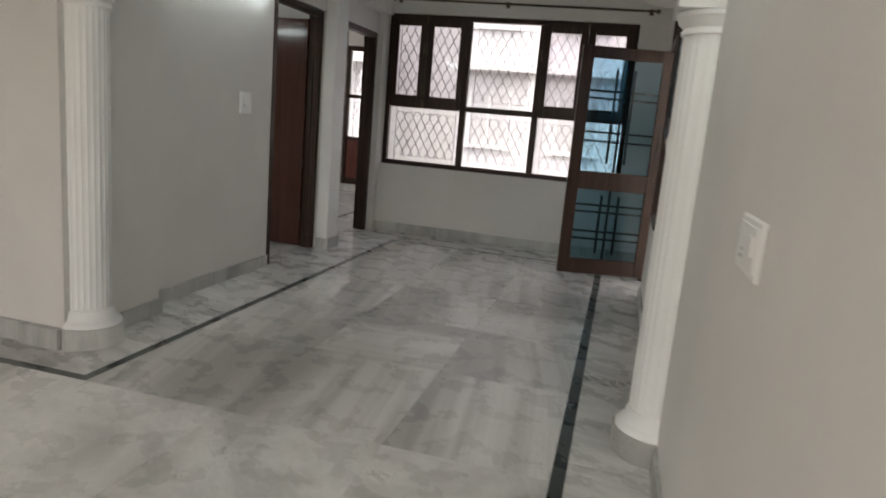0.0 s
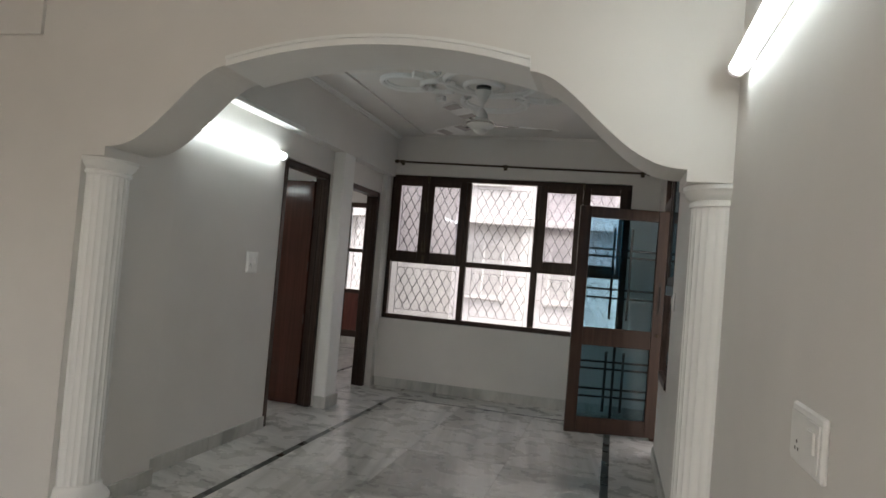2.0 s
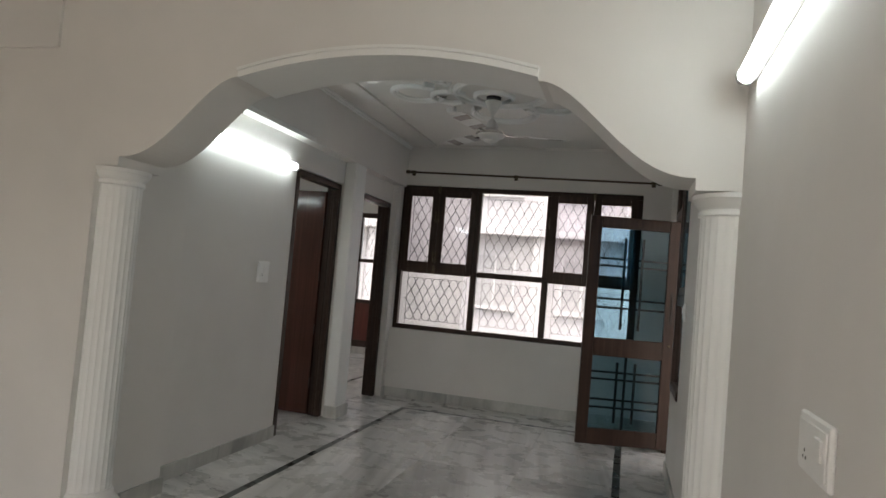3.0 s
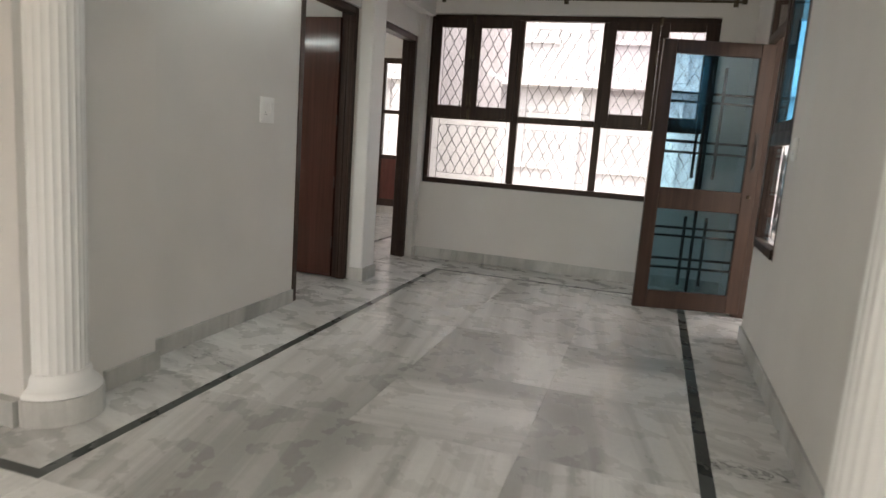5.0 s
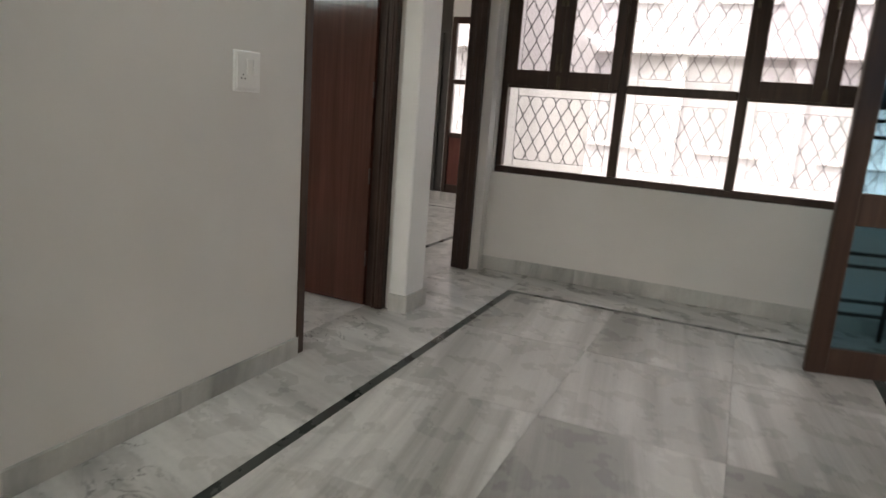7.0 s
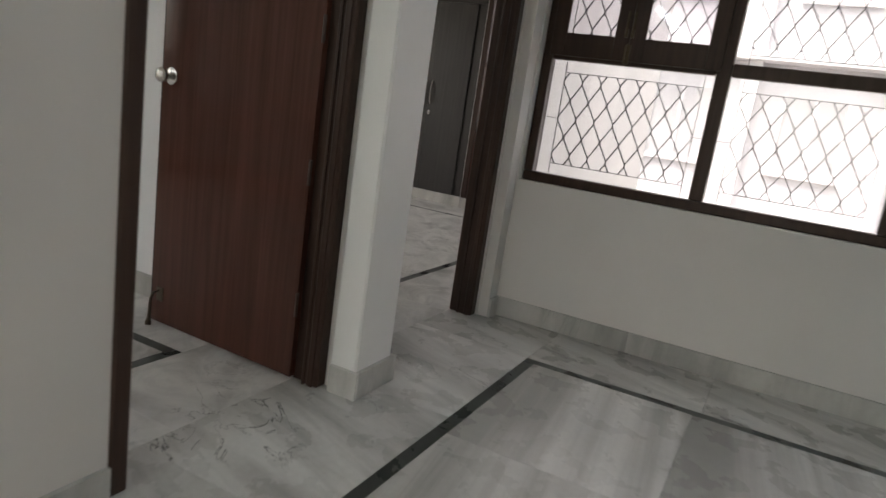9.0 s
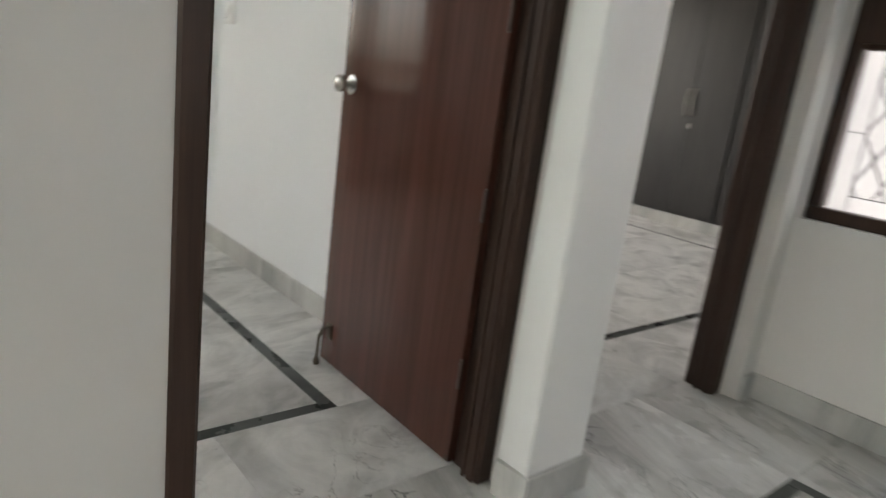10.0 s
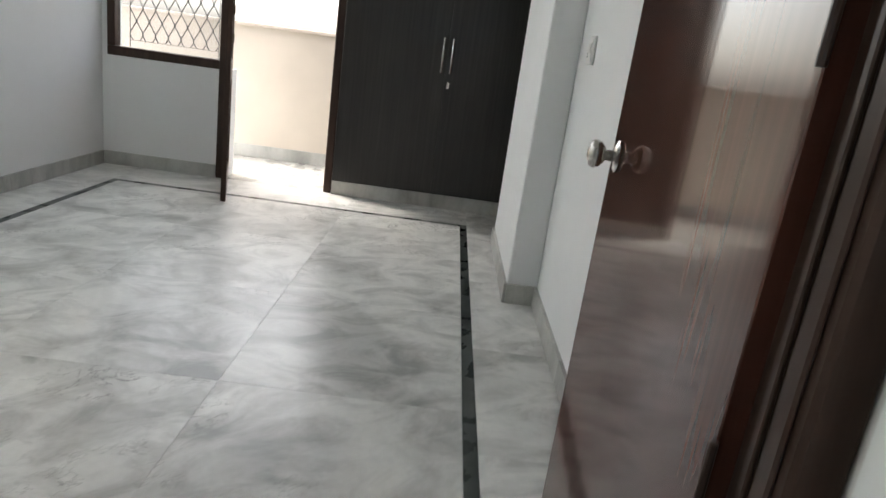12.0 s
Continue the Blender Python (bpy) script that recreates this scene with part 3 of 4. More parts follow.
for nm, mt, y0, y1, z0, z1 in (("pane", CLEAR, BW[0] + 0.06, BD[0] - 0.03, 0.71, 1.30), ("pane", CLEAR, BD[0] + 0.031, BD[1] - 0.06, 2.10, 2.34)):
    p = part(nm, boxes((2.553, 2.556, y0, y1, z0, z1)), mt, window_2)
    p.visible_shadow = False
s0, s1 = BW[0] + 0.063, BD[0] - 0.033
bm = boxes((2.536, 2.556, s0, s0 + 0.05, 1.382, 2.338), (2.536, 2.556, s1 - 0.05, s1, 1.382, 2.338), bevel=0.004)
box(bm, 2.538, 2.554, s0 + 0.051, s1 - 0.051, 1.382, 1.44)
box(bm, 2.538, 2.554, s0 + 0.051, s1 - 0.051, 2.28, 2.338)
sash = part("casement", bm, FRAME, window_2)
p = part("pane", boxes((2.544, 2.547, s0 + 0.048, s1 - 0.048, 1.438, 2.282)), DEEPBLUE, sash, "deep blue glass pane")
p.visible_shadow = False
bm = grille(bmesh.new(), BW[0] + 0.06, BD[0] - 0.03, 0.71, 1.30, 0.0)
bmesh.ops.transform(bm, matrix=Matrix.Translation((2.61, 0, 0)) @ Matrix.Rotation(radians(90), 4, "Z"), verts=bm.verts)
part("grille", bm, IRON, window_2, "black iron ogee grille")

# open glazed leaf of the balcony door
_ang = math.degrees(math.atan2(-0.575 + 0.375, 1.789 - 2.575))
_lm = Matrix.Translation((2.572, -0.372, 0)) @ Matrix.Rotation(radians(_ang), 4, "Z")
door_3 = thing("door_3", (0, 0, 0), "open dark wooden balcony door with blue glass panels", "door", "", "structure", _lm)
LW, LT, L0, L1 = 0.80, 0.04, 0.032, 2.03
for d in ((0, 0.10, 0, LT, L0, L1), (LW - 0.10, LW, 0, LT, L0, L1)):
    part("stile", boxes(d, bevel=0.004), FRAME, door_3)
for z0, z1 in ((L0, 0.17), (0.80, 0.96), (L1 - 0.10, L1)):
    part("rail", boxes((0.1005, LW - 0.1005, 0.001, LT - 0.001, z0, z1), bevel=0.004), FRAME, door_3)
for z0, z1, rows in ((0.17, 0.80, (0.22, 0.32, 0.60, 0.71)), (0.96, L1 - 0.10, (0.28, 0.345, 0.645, 0.725))):
    p = part("pane", boxes((0.098, LW - 0.098, 0.018, 0.022, z0 - 0.002, z1 + 0.002)), BLUE, door_3, "blue tinted glass panel")
    p.visible_shadow = False
    hgt = z1 - z0
    for k, fr in enumerate(rows):
        zz = z1 - fr * hgt
        part("bar", boxes((0.10, LW - 0.10, 0.005, 0.0165, zz - 0.009, zz + 0.009)), BARS, door_3, "dark wooden glazing bar")
    for fx, f0, f1 in ((0.36, 0.08, 0.92), (0.5, 0.0, 1.0), (0.62, 0.08, 0.92)):
        xx = 0.10 + (LW - 0.20) * fx
        part("bar", boxes((xx - 0.011, xx + 0.011, -0.005, 0.0045, z0 + hgt * f0, z0 + hgt * f1)), BARS, door_3, "dark wooden glazing bar")
bm = lathe(bmesh.new(), [(0.012, LT), (0.013, LT + 0.01), (0.008, LT + 0.02)], (0.05, 0, 0.93), "y", 12)
part("latch", bm, DULL, door_3, "small tarnished latch")
tube_bm = tube(bmesh.new(), [(0.05, LT + 0.012, 1.15), (0.05, LT + 0.012, 1.36)], 0.006, 8)
box(tube_bm, 0.035, 0.065, LT + 0.0005, LT + 0.006, 1.12, 1.40)
part("tower_bolt", tube_bm, BARS, door_3, "darkened tower bolt")

# ---- bedroom seen through the first doorway ----
def handle(bm, x, y, z0, z1, out):
    """A bowed pull; out is the unit direction away from the door."""
    ox, oy = out
    pts = []
    for i in range(9):
        u = i / 8
        d = 0.004 + 0.028 * math.sin(math.pi * u) ** 0.6
        pts.append((x + ox * d, y + oy * d, z0 + (z1 - z0) * u))
    return tube(bm, pts, 0.010, 8)


def wardrobe(name, axis, a0, a1, front, depth, top, label, split=None):
    """Built-in wardrobe: two doors above a marble plinth. axis: the way its front runs;"""
    def b(u0, u1, d0, d1, z0, z1):
        return (front - d1, front - d0, u0, u1, z0, z1) if axis == "y" else (u0, u1, front + d0, front + d1, z0, z1)
    mid = split or (a0 + a1) / 2
    at = ((front, mid, 0) if axis == "y" else (mid, front, 0))
    w = thing(name, at, label, "wardrobe")
    part("body", boxes(b(a0, a1, 0.022, depth, 0.112, top), bevel=0.003), LAMINATE, w)
    part("plinth", boxes(b(a0, a1, 0.012, depth, 0, 0.111)), SKIRT, w, "grey marble plinth")
    n = 3 if axis == "x" else 2
    out = (1, 0) if axis == "y" else (0, -1)
    edges = [a0, mid, a1] if n == 2 else [a0, a1 - 1.02, a1 - 0.10 - 0.46, a1 - 0.10 + 0.0]
    for i in range(len(edges) - 1):
        d = part("door", boxes(b(edges[i] + 0.0015, edges[i + 1] - 0.0015, 0, 0.020, 0.115, 2.15), bevel=0.0015), LAMINATE, w)
        if i >= len(edges) - 3:
            u = edges[i + 1] - 0.035 if i == len(edges) - 3 else edges[i] + 0.035
            hx, hy = (front, u) if axis == "y" else (u, front)
            part("handle", smooth(handle(bmesh.new(), hx, hy, 1.07, 1.32, out)), STEEL, d, "bowed chrome handle")
            if i == len(edges) - 2:
                bm = boxes(b(u - 0.014, u + 0.006, -0.004, -0.0005, 0.95, 1.0), bevel=0.001)
                box(bm, *b(u - 0.008, u - 0.002, -0.03, -0.004, 0.965, 0.985))
                part("lock", bm, STEEL, d, "key in a small steel lock")
    part("upper_door", boxes(b(a0 + 0.0015, mid - 0.0015, 0, 0.020, 2.156, top - 0.002), bevel=0.0015), LAMINATE, w)
    part("upper_door", boxes(b(mid + 0.0015, a1 - 0.0015, 0, 0.020, 2.156, top - 0.002), bevel=0.0015), LAMINATE, w)
    return w


wardrobe("wardrobe", "y", -2.19, -0.785, -5.22, 0.55, 2.58, "charcoal laminate wardrobe with chrome handles on marble plinth", -1.39)

window_3 = thing("window_3", (R1W, -3.5, 0.86), "dark wooden bedroom window with iron grille beside the balcony", "window", "", "structure")
for nm, d in (("window_frame", (-5.36, -5.262, -4.02, -3.0805, 0.86, 0.93)), ("window_frame", (-5.36, -5.262, -4.02, -3.0805, 2.64, 2.70)),
              ("window_frame", (-5.36, -5.262, -4.02, -3.96, 0.931, 2.639)), ("window_frame", (-5.36, -5.258, -3.145, -3.08, 0.0, 2.70)),
              ("window_frame", (-5.36, -5.262, -2.262, -2.2, 0.0, 2.70)), ("window_frame", (-5.36, -5.262, -3.079, -2.263, 2.64, 2.70))):
    part(nm, boxes(d, bevel=0.005), FRAME, window_3)
p = part("pane", boxes((-5.312, -5.308, -3.96, -3.145, 0.93, 2.64)), CLEAR, window_3)
p.visible_shadow = False
bm = grille(bmesh.new(), -3.96, -3.145, 0.93, 2.64, 0.0)
bmesh.ops.transform(bm, matrix=Matrix.Translation((-5.40, 0, 0)) @ Matrix.Rotation(radians(90), 4, "Z"), verts=bm.verts)
part("grille", bm, IRON, window_3, "black iron ogee grille")

_ba = math.atan2(0.245, 0.79)
_bm = Matrix.Translation((-5.255, -3.075, 0)) @ Matrix.Rotation(_ba, 4, "Z")
door_4 = thing("door_4", (0, 0, 0), "dark wooden balcony door standing open", "door", "", "structure", _bm)
for d in ((0.012, 0.10, 0, 0.036, 0.012, 2.15), (0.72, 0.82, 0, 0.036, 0.012, 2.15)):
    part("stile", boxes(d, bevel=0.004), FRAME, door_4)
for z0, z1 in ((0.012, 0.16), (0.82, 0.96), (2.05, 2.15)):
    part("rail", boxes((0.1005, 0.7195, 0.001, 0.035, z0, z1), bevel=0.004), FRAME, door_4)
part("panel", boxes((0.098, 0.722, 0.012, 0.024, 0.158, 0.822)), PANEL, door_4)
p = part("pane", boxes((0.098, 0.722, 0.016, 0.020, 0.958, 2.052)), CLEAR, door_4)
p.visible_shadow = False
for bz in (1.12, 1.30):
    part("latch", boxes((0.75, 0.81, 0.0365, 0.05, bz - 0.03, bz + 0.03), bevel=0.003), DULL, door_4, "tarnished latch")

balcony_floor = solid("balcony_floor", boxes((-6.70, -5.503, -4.8, -0.6, -0.18, -0.012)), FLOORS[1], "pale marble balcony floor", "floor")
solid("balcony_sill", boxes((-5.50, -5.27, -3.078, -2.202, -0.02, 0.0)), FLOORS[1], "pale marble door sill", "floor")
parapet = solid("balcony_parapet", boxes((-6.62, -6.46, -4.8, -0.6, -0.01, 1.22)), BALCONY, "cream painted balcony parapet", "parapet")
part("coping", boxes((-6.64, -6.44, -4.8, -0.6, 1.221, 1.25), bevel=0.004), BALCONY, parapet)
part("skirting", boxes((-6.459, -6.445, -4.8, -0.6, -0.01, 0.11)), SKIRT, parapet, "grey marble skirting")
solid("balcony_slab", boxes((2.703, 4.1, -3.0, 1.2, -0.18, -0.012)), FLOORS[1], "pale marble balcony slab", "floor")

# Slab added to keep sky light out of the balcony door.
solid("balcony_sky_blocker", boxes((2.701, 4.1, -3.0, 1.2, 2.50, 2.62)), FACADE_WHITE, "white slab added above the balcony to cut sky light", "ceiling")
# Low wall added, like the slab, to cut light entering from the balcony.
solid("balcony_low_blocker", boxes((3.98, 4.1, -3.0, 1.2, -0.01, 0.95)), BALCONY, "cream painted balcony parapet", "parapet")

door_6 = thing("door_6", (-4.8, R1N, 0), "dark closed door in a dark frame between wardrobe and pier", "door", "", "structure")
for d in ((-5.19, -5.12, -0.765, R1N - 0.001, 0, 2.12), (-4.50, -4.43, -0.765, R1N - 0.001, 0, 2.12)):
    part("jamb", boxes(d, bevel=0.004), FRAME, door_6)
part("head", boxes((-5.119, -4.501, -0.765, R1N - 0.001, 2.05, 2.12), bevel=0.004), FRAME, door_6)
part("leaf", boxes((-5.118, -4.502, -0.745, R1N - 0.001, 0.01, 2.048), bevel=0.002), LEAF, door_6)

# ---- second bedroom ----
wardrobe("wardrobe", "x", -3.75, -2.275, R2N - 0.005, 0.22, 2.58, "charcoal laminate wardrobe with chrome pulls and a key")
door_5 = thing("door_5", (-1.5, R2N, 0), "dark wooden balcony door with glass panes and reddish lower panel", "door", "", "structure")
for nm, d in (("stile", (-2.265, -2.205, 3.742, 3.80, 0.112, 2.35)), ("stile", (-0.81, -0.75, 3.742, 3.80, 0.112, 2.35)), ("stile", (-1.53, -1.47, 3.743, 3.799, 0.112, 2.35)),
              *[("rail", (a, b, 3.744, 3.798, z0, z1)) for a, b in ((-2.204, -1.531), (-1.469, -0.811)) for z0, z1 in ((0.112, 0.22), (0.84, 0.90), (1.52, 1.58), (2.27, 2.35))]):
    part(nm, boxes(d, bevel=0.004), FRAME, door_5)
for a, b in ((-2.206, -1.529), (-1.471, -0.809)):
    part("panel", boxes((a, b, 3.76, 3.78, 0.218, 0.842)), PANEL, door_5, "reddish wooden panel")
    for z0, z1 in ((0.90, 1.52), (1.58, 2.27)):
        p = part("pane", boxes((a, b, 3.768, 3.772, z0 - 0.002, z1 + 0.002)), CLEAR, door_5)
        p.visible_shadow = False
        part("grille", grille(bmesh.new(), a, b, z0, z1, 3.86), IRON, door_5, "black iron ogee grille")
part("sill", boxes((-2.265, -0.75, 3.735, 3.97, 0.0, 0.111)), SKIRT, door_5, "grey marble sill")


# ---- fittings ----
def tube_light(at, length, turn, label):
    """A batten along local y on a wall behind local -x, turned by turn degrees."""
    m = Matrix.Translation(at) @ Matrix.Rotation(radians(turn), 4, "Z")
    t = thing("tube_light", at, label, "tube light", "tube lights", m=m)
    y0, y1 = -length / 2, length / 2
    part("housing", boxes((0, 0.026, y0 + 0.004, y1 - 0.004, -0.020, 0.020), bevel=0.004), PLATE, t)
    part("diffuser", smooth(lathe(bmesh.new(), [(0.028, y0 + 0.012), (0.028, y1 - 0.012)], (0.034, 0, 0), "y", 18)), TUBELIGHT, t, "glowing white diffuser")
    for ya, yb in ((y0 - 0.02, y0 + 0.0115), (y1 - 0.0115, y1 + 0.02)):
        part("end_cap", smooth(lathe(bmesh.new(), [(0.001, ya), (0.030, ya), (0.031, yb), (0.001, yb)], (0.034, 0, 0), "y", 18)), PLATE, t)
    return t


tube_light((XL + 0.001, -2.515, 2.13), 1.17, 0, "lit white tube light on the wall beside the doorway")
tube_light((XR - 0.0005, -4.76, 2.13), 1.20, 180, "lit white tube light on the wall before the arch")
tube_light((-3.0, R1S + 0.001, 2.32), 1.20, 90, "lit white tube light high on the bedroom wall")


def switch_board(x, y, z, w, h, side, label, axis="x", gangs=2, far=1):
    """A white plate with rockers and a socket. axis: the wall's normal."""
    def b(u0, u1, d0, d1, z0, z1):
        lo, hi = sorted((side * d0, side * d1))
        return (x + lo, x + hi, y + u0, y + u1, z + z0, z + z1) if axis == "x" else (x + u0, x + u1, y + lo, y + hi, z + z0, z + z1)
    s = thing("switch_board", (x, y, z - h / 2), label, "switch board", "switch boards")
    part("plate", boxes(b(-w / 2, w / 2, 0.0005, 0.012, -h / 2, h / 2), bevel=0.004), PLATE, s)
    part("face", boxes(b(-w / 2 + 0.012, w / 2 - 0.012, 0.0125, 0.016, -h / 2 + 0.014, h / 2 - 0.014), bevel=0.001), PLATE, s)
    step = (w - 0.034) / 3
    for i in range(gangs):
        u = (w / 2 - 0.017 - step * (i + 0.5)) * far
        part("rocker", boxes(b(u - step * 0.36, u + step * 0.36, 0.0165, 0.022, -0.012, h / 2 - 0.03), bevel=0.0015), PLATE, s)
    bm = bmesh.new()
    for du, dz in ((-0.010, -0.026), (0.010, -0.026), (0, -0.012)):
        u = -w * 0.2 * far + du
        box(bm, *b(u - 0.003, u + 0.003, 0.0165, 0.0172, dz - 0.003, dz + 0.003))
    part("socket", bm, DARKPLASTIC, s, "dark socket holes")
    return s


switch_board(XL, -2.21, 1.29, 0.15, 0.155, 1, "white switch board with socket beside the doorway")
switch_board(XR, -5.15, 1.09, 0.21, 0.118, -1, "white switch board with one rocker and socket", gangs=1, far=-1)
switch_board(XR, -1.98, 1.27, 0.09, 0.12, -1, "small white switch plate beside the window", gangs=1)
switch_board(-2.93, R1N, 1.30, 0.12, 0.12, -1, "white switch plate on the bedroom wall", "y", 2)

rod = thing("curtain_rod", (0.95, 0.44, 2.5), "thin dark curtain rod on brackets above the window", "curtain rod")
part("rod", smooth(tube(bmesh.new(), [(-0.325, 0.43, 2.522), (2.40, 0.43, 2.50)], 0.011, 10)), DULL, rod)
for fx, fz in ((-0.31, 2.522), (2.40, 2.50)):
    part("finial", smooth(lathe(bmesh.new(), [(0.001, -0.024), (0.018, -0.02), (0.022, 0), (0.018, 0.02), (0.001, 0.024)], (fx, 0.43, fz), "x", 14)), DULL, rod)
for bx in (-0.26, 0.91, 2.34):
    bz = 2.522 - (bx + 0.325) / 2.725 * 0.022
    bm = boxes((bx - 0.012, bx + 0.012, 0.43, 0.495, bz - 0.006, bz + 0.006), (bx - 0.02, bx + 0.02, 0.4955, 0.4995, bz - 0.03, bz + 0.03), bevel=0.001)
    lathe(bm, [(0.018, bx - 0.012), (0.018, bx + 0.012)], (0, 0.43, bz), "x", 12)
    part("bracket", bm, DULL, rod)


def ceiling_fan(x, y, top):
    f = thing("ceiling_fan", (x, y, top), "white ceiling fan with three blades, at rest", "ceiling fan")
    part("canopy", smooth(lathe(bmesh.new(), [(0.012, -0.15), (0.028, -0.13), (0.058, -0.06), (0.068, -0.045), (0.064, -0.038), (0.02, -0.036)], (x, y, top), "z", 24), 50), FANWHITE, f)
    part("hook_box", smooth(lathe(bmesh.new(), [(0.060, -0.022), (0.060, -0.001)], (x, y, top), "z", 20)), DARKPLASTIC, f, "dark ceiling hook box")
    part("rod", smooth(lathe(bmesh.new(), [(0.010, -0.22), (0.010, -0.012)], (x, y, top), "z", 12)), FANWHITE, f)
    part("bell", smooth(lathe(bmesh.new(), [(0.055, -0.26), (0.048, -0.23), (0.028, -0.195), (0.014, -0.18), (0.011, -0.18)], (x, y, top), "z", 20), 60), FANWHITE, f)
    part("motor", smooth(lathe(bmesh.new(), [(0.03, -0.355), (0.07, -0.345), (0.105, -0.325), (0.115, -0.305), (0.11, -0.29), (0.075, -0.278), (0.05, -0.26)], (x, y, top), "z", 32), 50), FANWHITE, f)
    part("trim_ring", smooth(lathe(bmesh.new(), [(0.112, -0.312), (0.119, -0.308), (0.119, -0.300), (0.112, -0.296)], (x, y, top), "z", 32)), STEEL, f, "chrome trim ring")
    part("bottom_cap", smooth(lathe(bmesh.new(), [(0.001, -0.385), (0.03, -0.38), (0.055, -0.365), (0.06, -0.353), (0.03, -0.35)], (x, y, top), "z", 24), 60), FANWHITE, f)
    for k, a in enumerate((18, 138, 258)):
        rot = Matrix.Translation((x, y, top - 0.305)) @ Matrix.Rotation(radians(a), 4, "Z")
        arm = turned(boxes((0.09, 0.22, -0.016, 0.016, -0.004, 0.002), bevel=0.001), rot)
        part("blade_arm", arm, STEEL, f, "chrome blade arm")
        bm = bmesh.new()
        outline = [(0.19, 0.045), (0.24, 0.058), (0.45, 0.066), (0.58, 0.064), (0.62, 0.045), (0.625, 0.0), (0.62, -0.045), (0.58, -0.064), (0.45, -0.066), (0.24, -0.058), (0.19, -0.045)]
        tilt = math.tan(radians(9))
        up = [bm.verts.new((u, v, v * tilt + 0.006)) for u, v in outline]
        dn = [bm.verts.new((u, v, v * tilt + 0.002)) for u, v in outline]
        bm.faces.new(up)
        bm.faces.new(list(reversed(dn)))
        for i in range(len(outline)):
            j = (i + 1) % len(outline)
            bm.faces.new((up[i], dn[i], dn[j], up[j]))
        blade = part("blade", turned(bm, rot), FANWHITE, f)
        for u0, u1 in ((0.20, 0.30), (0.46, 0.57)):
            vs = [(u0, -0.052), (u1, -0.058), (u1, 0.058), (u0, 0.052)]
            bm = bmesh.new()
            lo = [bm.verts.new((u, v, v * tilt + 0.0004)) for u, v in vs]
            hi = [bm.verts.new((u, v, v * tilt + 0.0018)) for u, v in vs]
            bm.faces.new(lo)
            bm.faces.new(list(reversed(hi)))
            for i in range(4):
                bm.faces.new((lo[i], hi[i], hi[(i + 1) % 4], lo[(i + 1) % 4]))
            part("band", turned(bm, rot), FANBAND, blade, "taupe band across the blade")
    return f


ceiling_fan(1.02, -1.44, H - 0.008)


# plaster rings and cornice on the ceiling
def ring(bm, cx, cy, r, w=0.045, d=0.035, arc=(0, 2 * math.pi), z=H):
    prof = [(r - w / 2, z + 0.002), (r - w / 2, z - d * 0.5), (r - w * 0.3, z - d * 0.85), (r, z - d), (r + w * 0.3, z - d * 0.85), (r + w / 2, z - d * 0.5), (r + w / 2, z + 0.002)]
    return lathe(bm, prof, (cx, cy, 0), "z", 48, arc)


def disc(bm, cx, cy, r, d, z=H):
    return lathe(bm, [(0.001, z - d), (r - 0.01, z - d), (r, z - d + 0.01), (r, z + 0.002)], (cx, cy, 0), "z", 40)


rose = thing("ceiling_rose", (1.02, -1.44, H), "white plaster rings and arcs clustered round the fan", "ceiling moulding", "", "structure")
part("disc", smooth(disc(bmesh.new(), 1.02, -1.44, 0.13, 0.012)), CEIL, rose)
for k, (cx, cy, r, a0, a1) in enumerate(((1.02, -1.44, 0.15, 0, 360), (0.41, -1.53, 0.21, 20, 320), (0.66, -1.44, 0.15, 60, 330), (1.09, -1.53, 0.36, 0, 360),
                                         (1.02, -0.95, 0.28, -40, 220), (1.47, -1.22, 0.20, -110, 150), (0.77, -1.98, 0.13, 90, 270), (1.36, -1.92, 0.20, 160, 380))):
    arc = (radians(a0), radians(a1))
    part("ring", smooth(ring(bmesh.new(), cx, cy, r, 0.040, 0.034 + 0.0015 * k, arc), 60), TRIM, rose)
    if r > 0.16:
        part("inner_ring", smooth(ring(bmesh.new(), cx, cy, r - 0.036, 0.022, 0.018 + 0.001 * k, arc), 60), TRIM, rose)
for cx, cy, a in ((0.569, -1.771, 40), (0.738, -1.621, 35), (0.574, -1.091, -30), (0.723, -1.86, 75), (1.507, -1.043, 10), (1.30, -1.22, 70)):
    m = Matrix.Translation((cx, cy, H)) @ Matrix.Rotation(radians(a), 4, "Z")
    part("block", turned(boxes((-0.045, 0.045, -0.022, 0.022, -0.046, 0.002), bevel=0.006), m), TRIM, rose)


def cove(bm, axis, a0, a1, t, side, w=0.03):
    """Small plaster cove; t is the wall face, side the way into the room."""
    lo, hi = sorted((t, t + side * w))
    return box(bm, *((a0, a1, lo, hi) if axis == "x" else (lo, hi, a0, a1)), H - w, H + 0.001, bevel=0.012, segs=3)


solid("ceiling_border", boxes((XP - 0.001, -0.02, YA2, YN, H - 0.022, H + 0.001), bevel=0.004), CEIL, "shallow plaster border along the ceiling", "ceiling")
solid("cornice", cove(bmesh.new(), "x", -0.02, XR - 0.031, YN, -1), CEIL, "small white plaster cove above the window", "cornice")
solid("cornice", cove(bmesh.new(), "y", YA2, YN, XR, -1), CEIL, "small white plaster cove along the wall", "cornice")
solid("cornice", boxes((XP - 0.001, XP + 0.02, YA2, YN, H - 0.062, H - 0.0225), (XP - 0.001, XP + 0.035, YA2, YN, H - 0.044, H - 0.0224), bevel=0.003), TRIM, "thin white plaster cornice along the beam", "cornice")
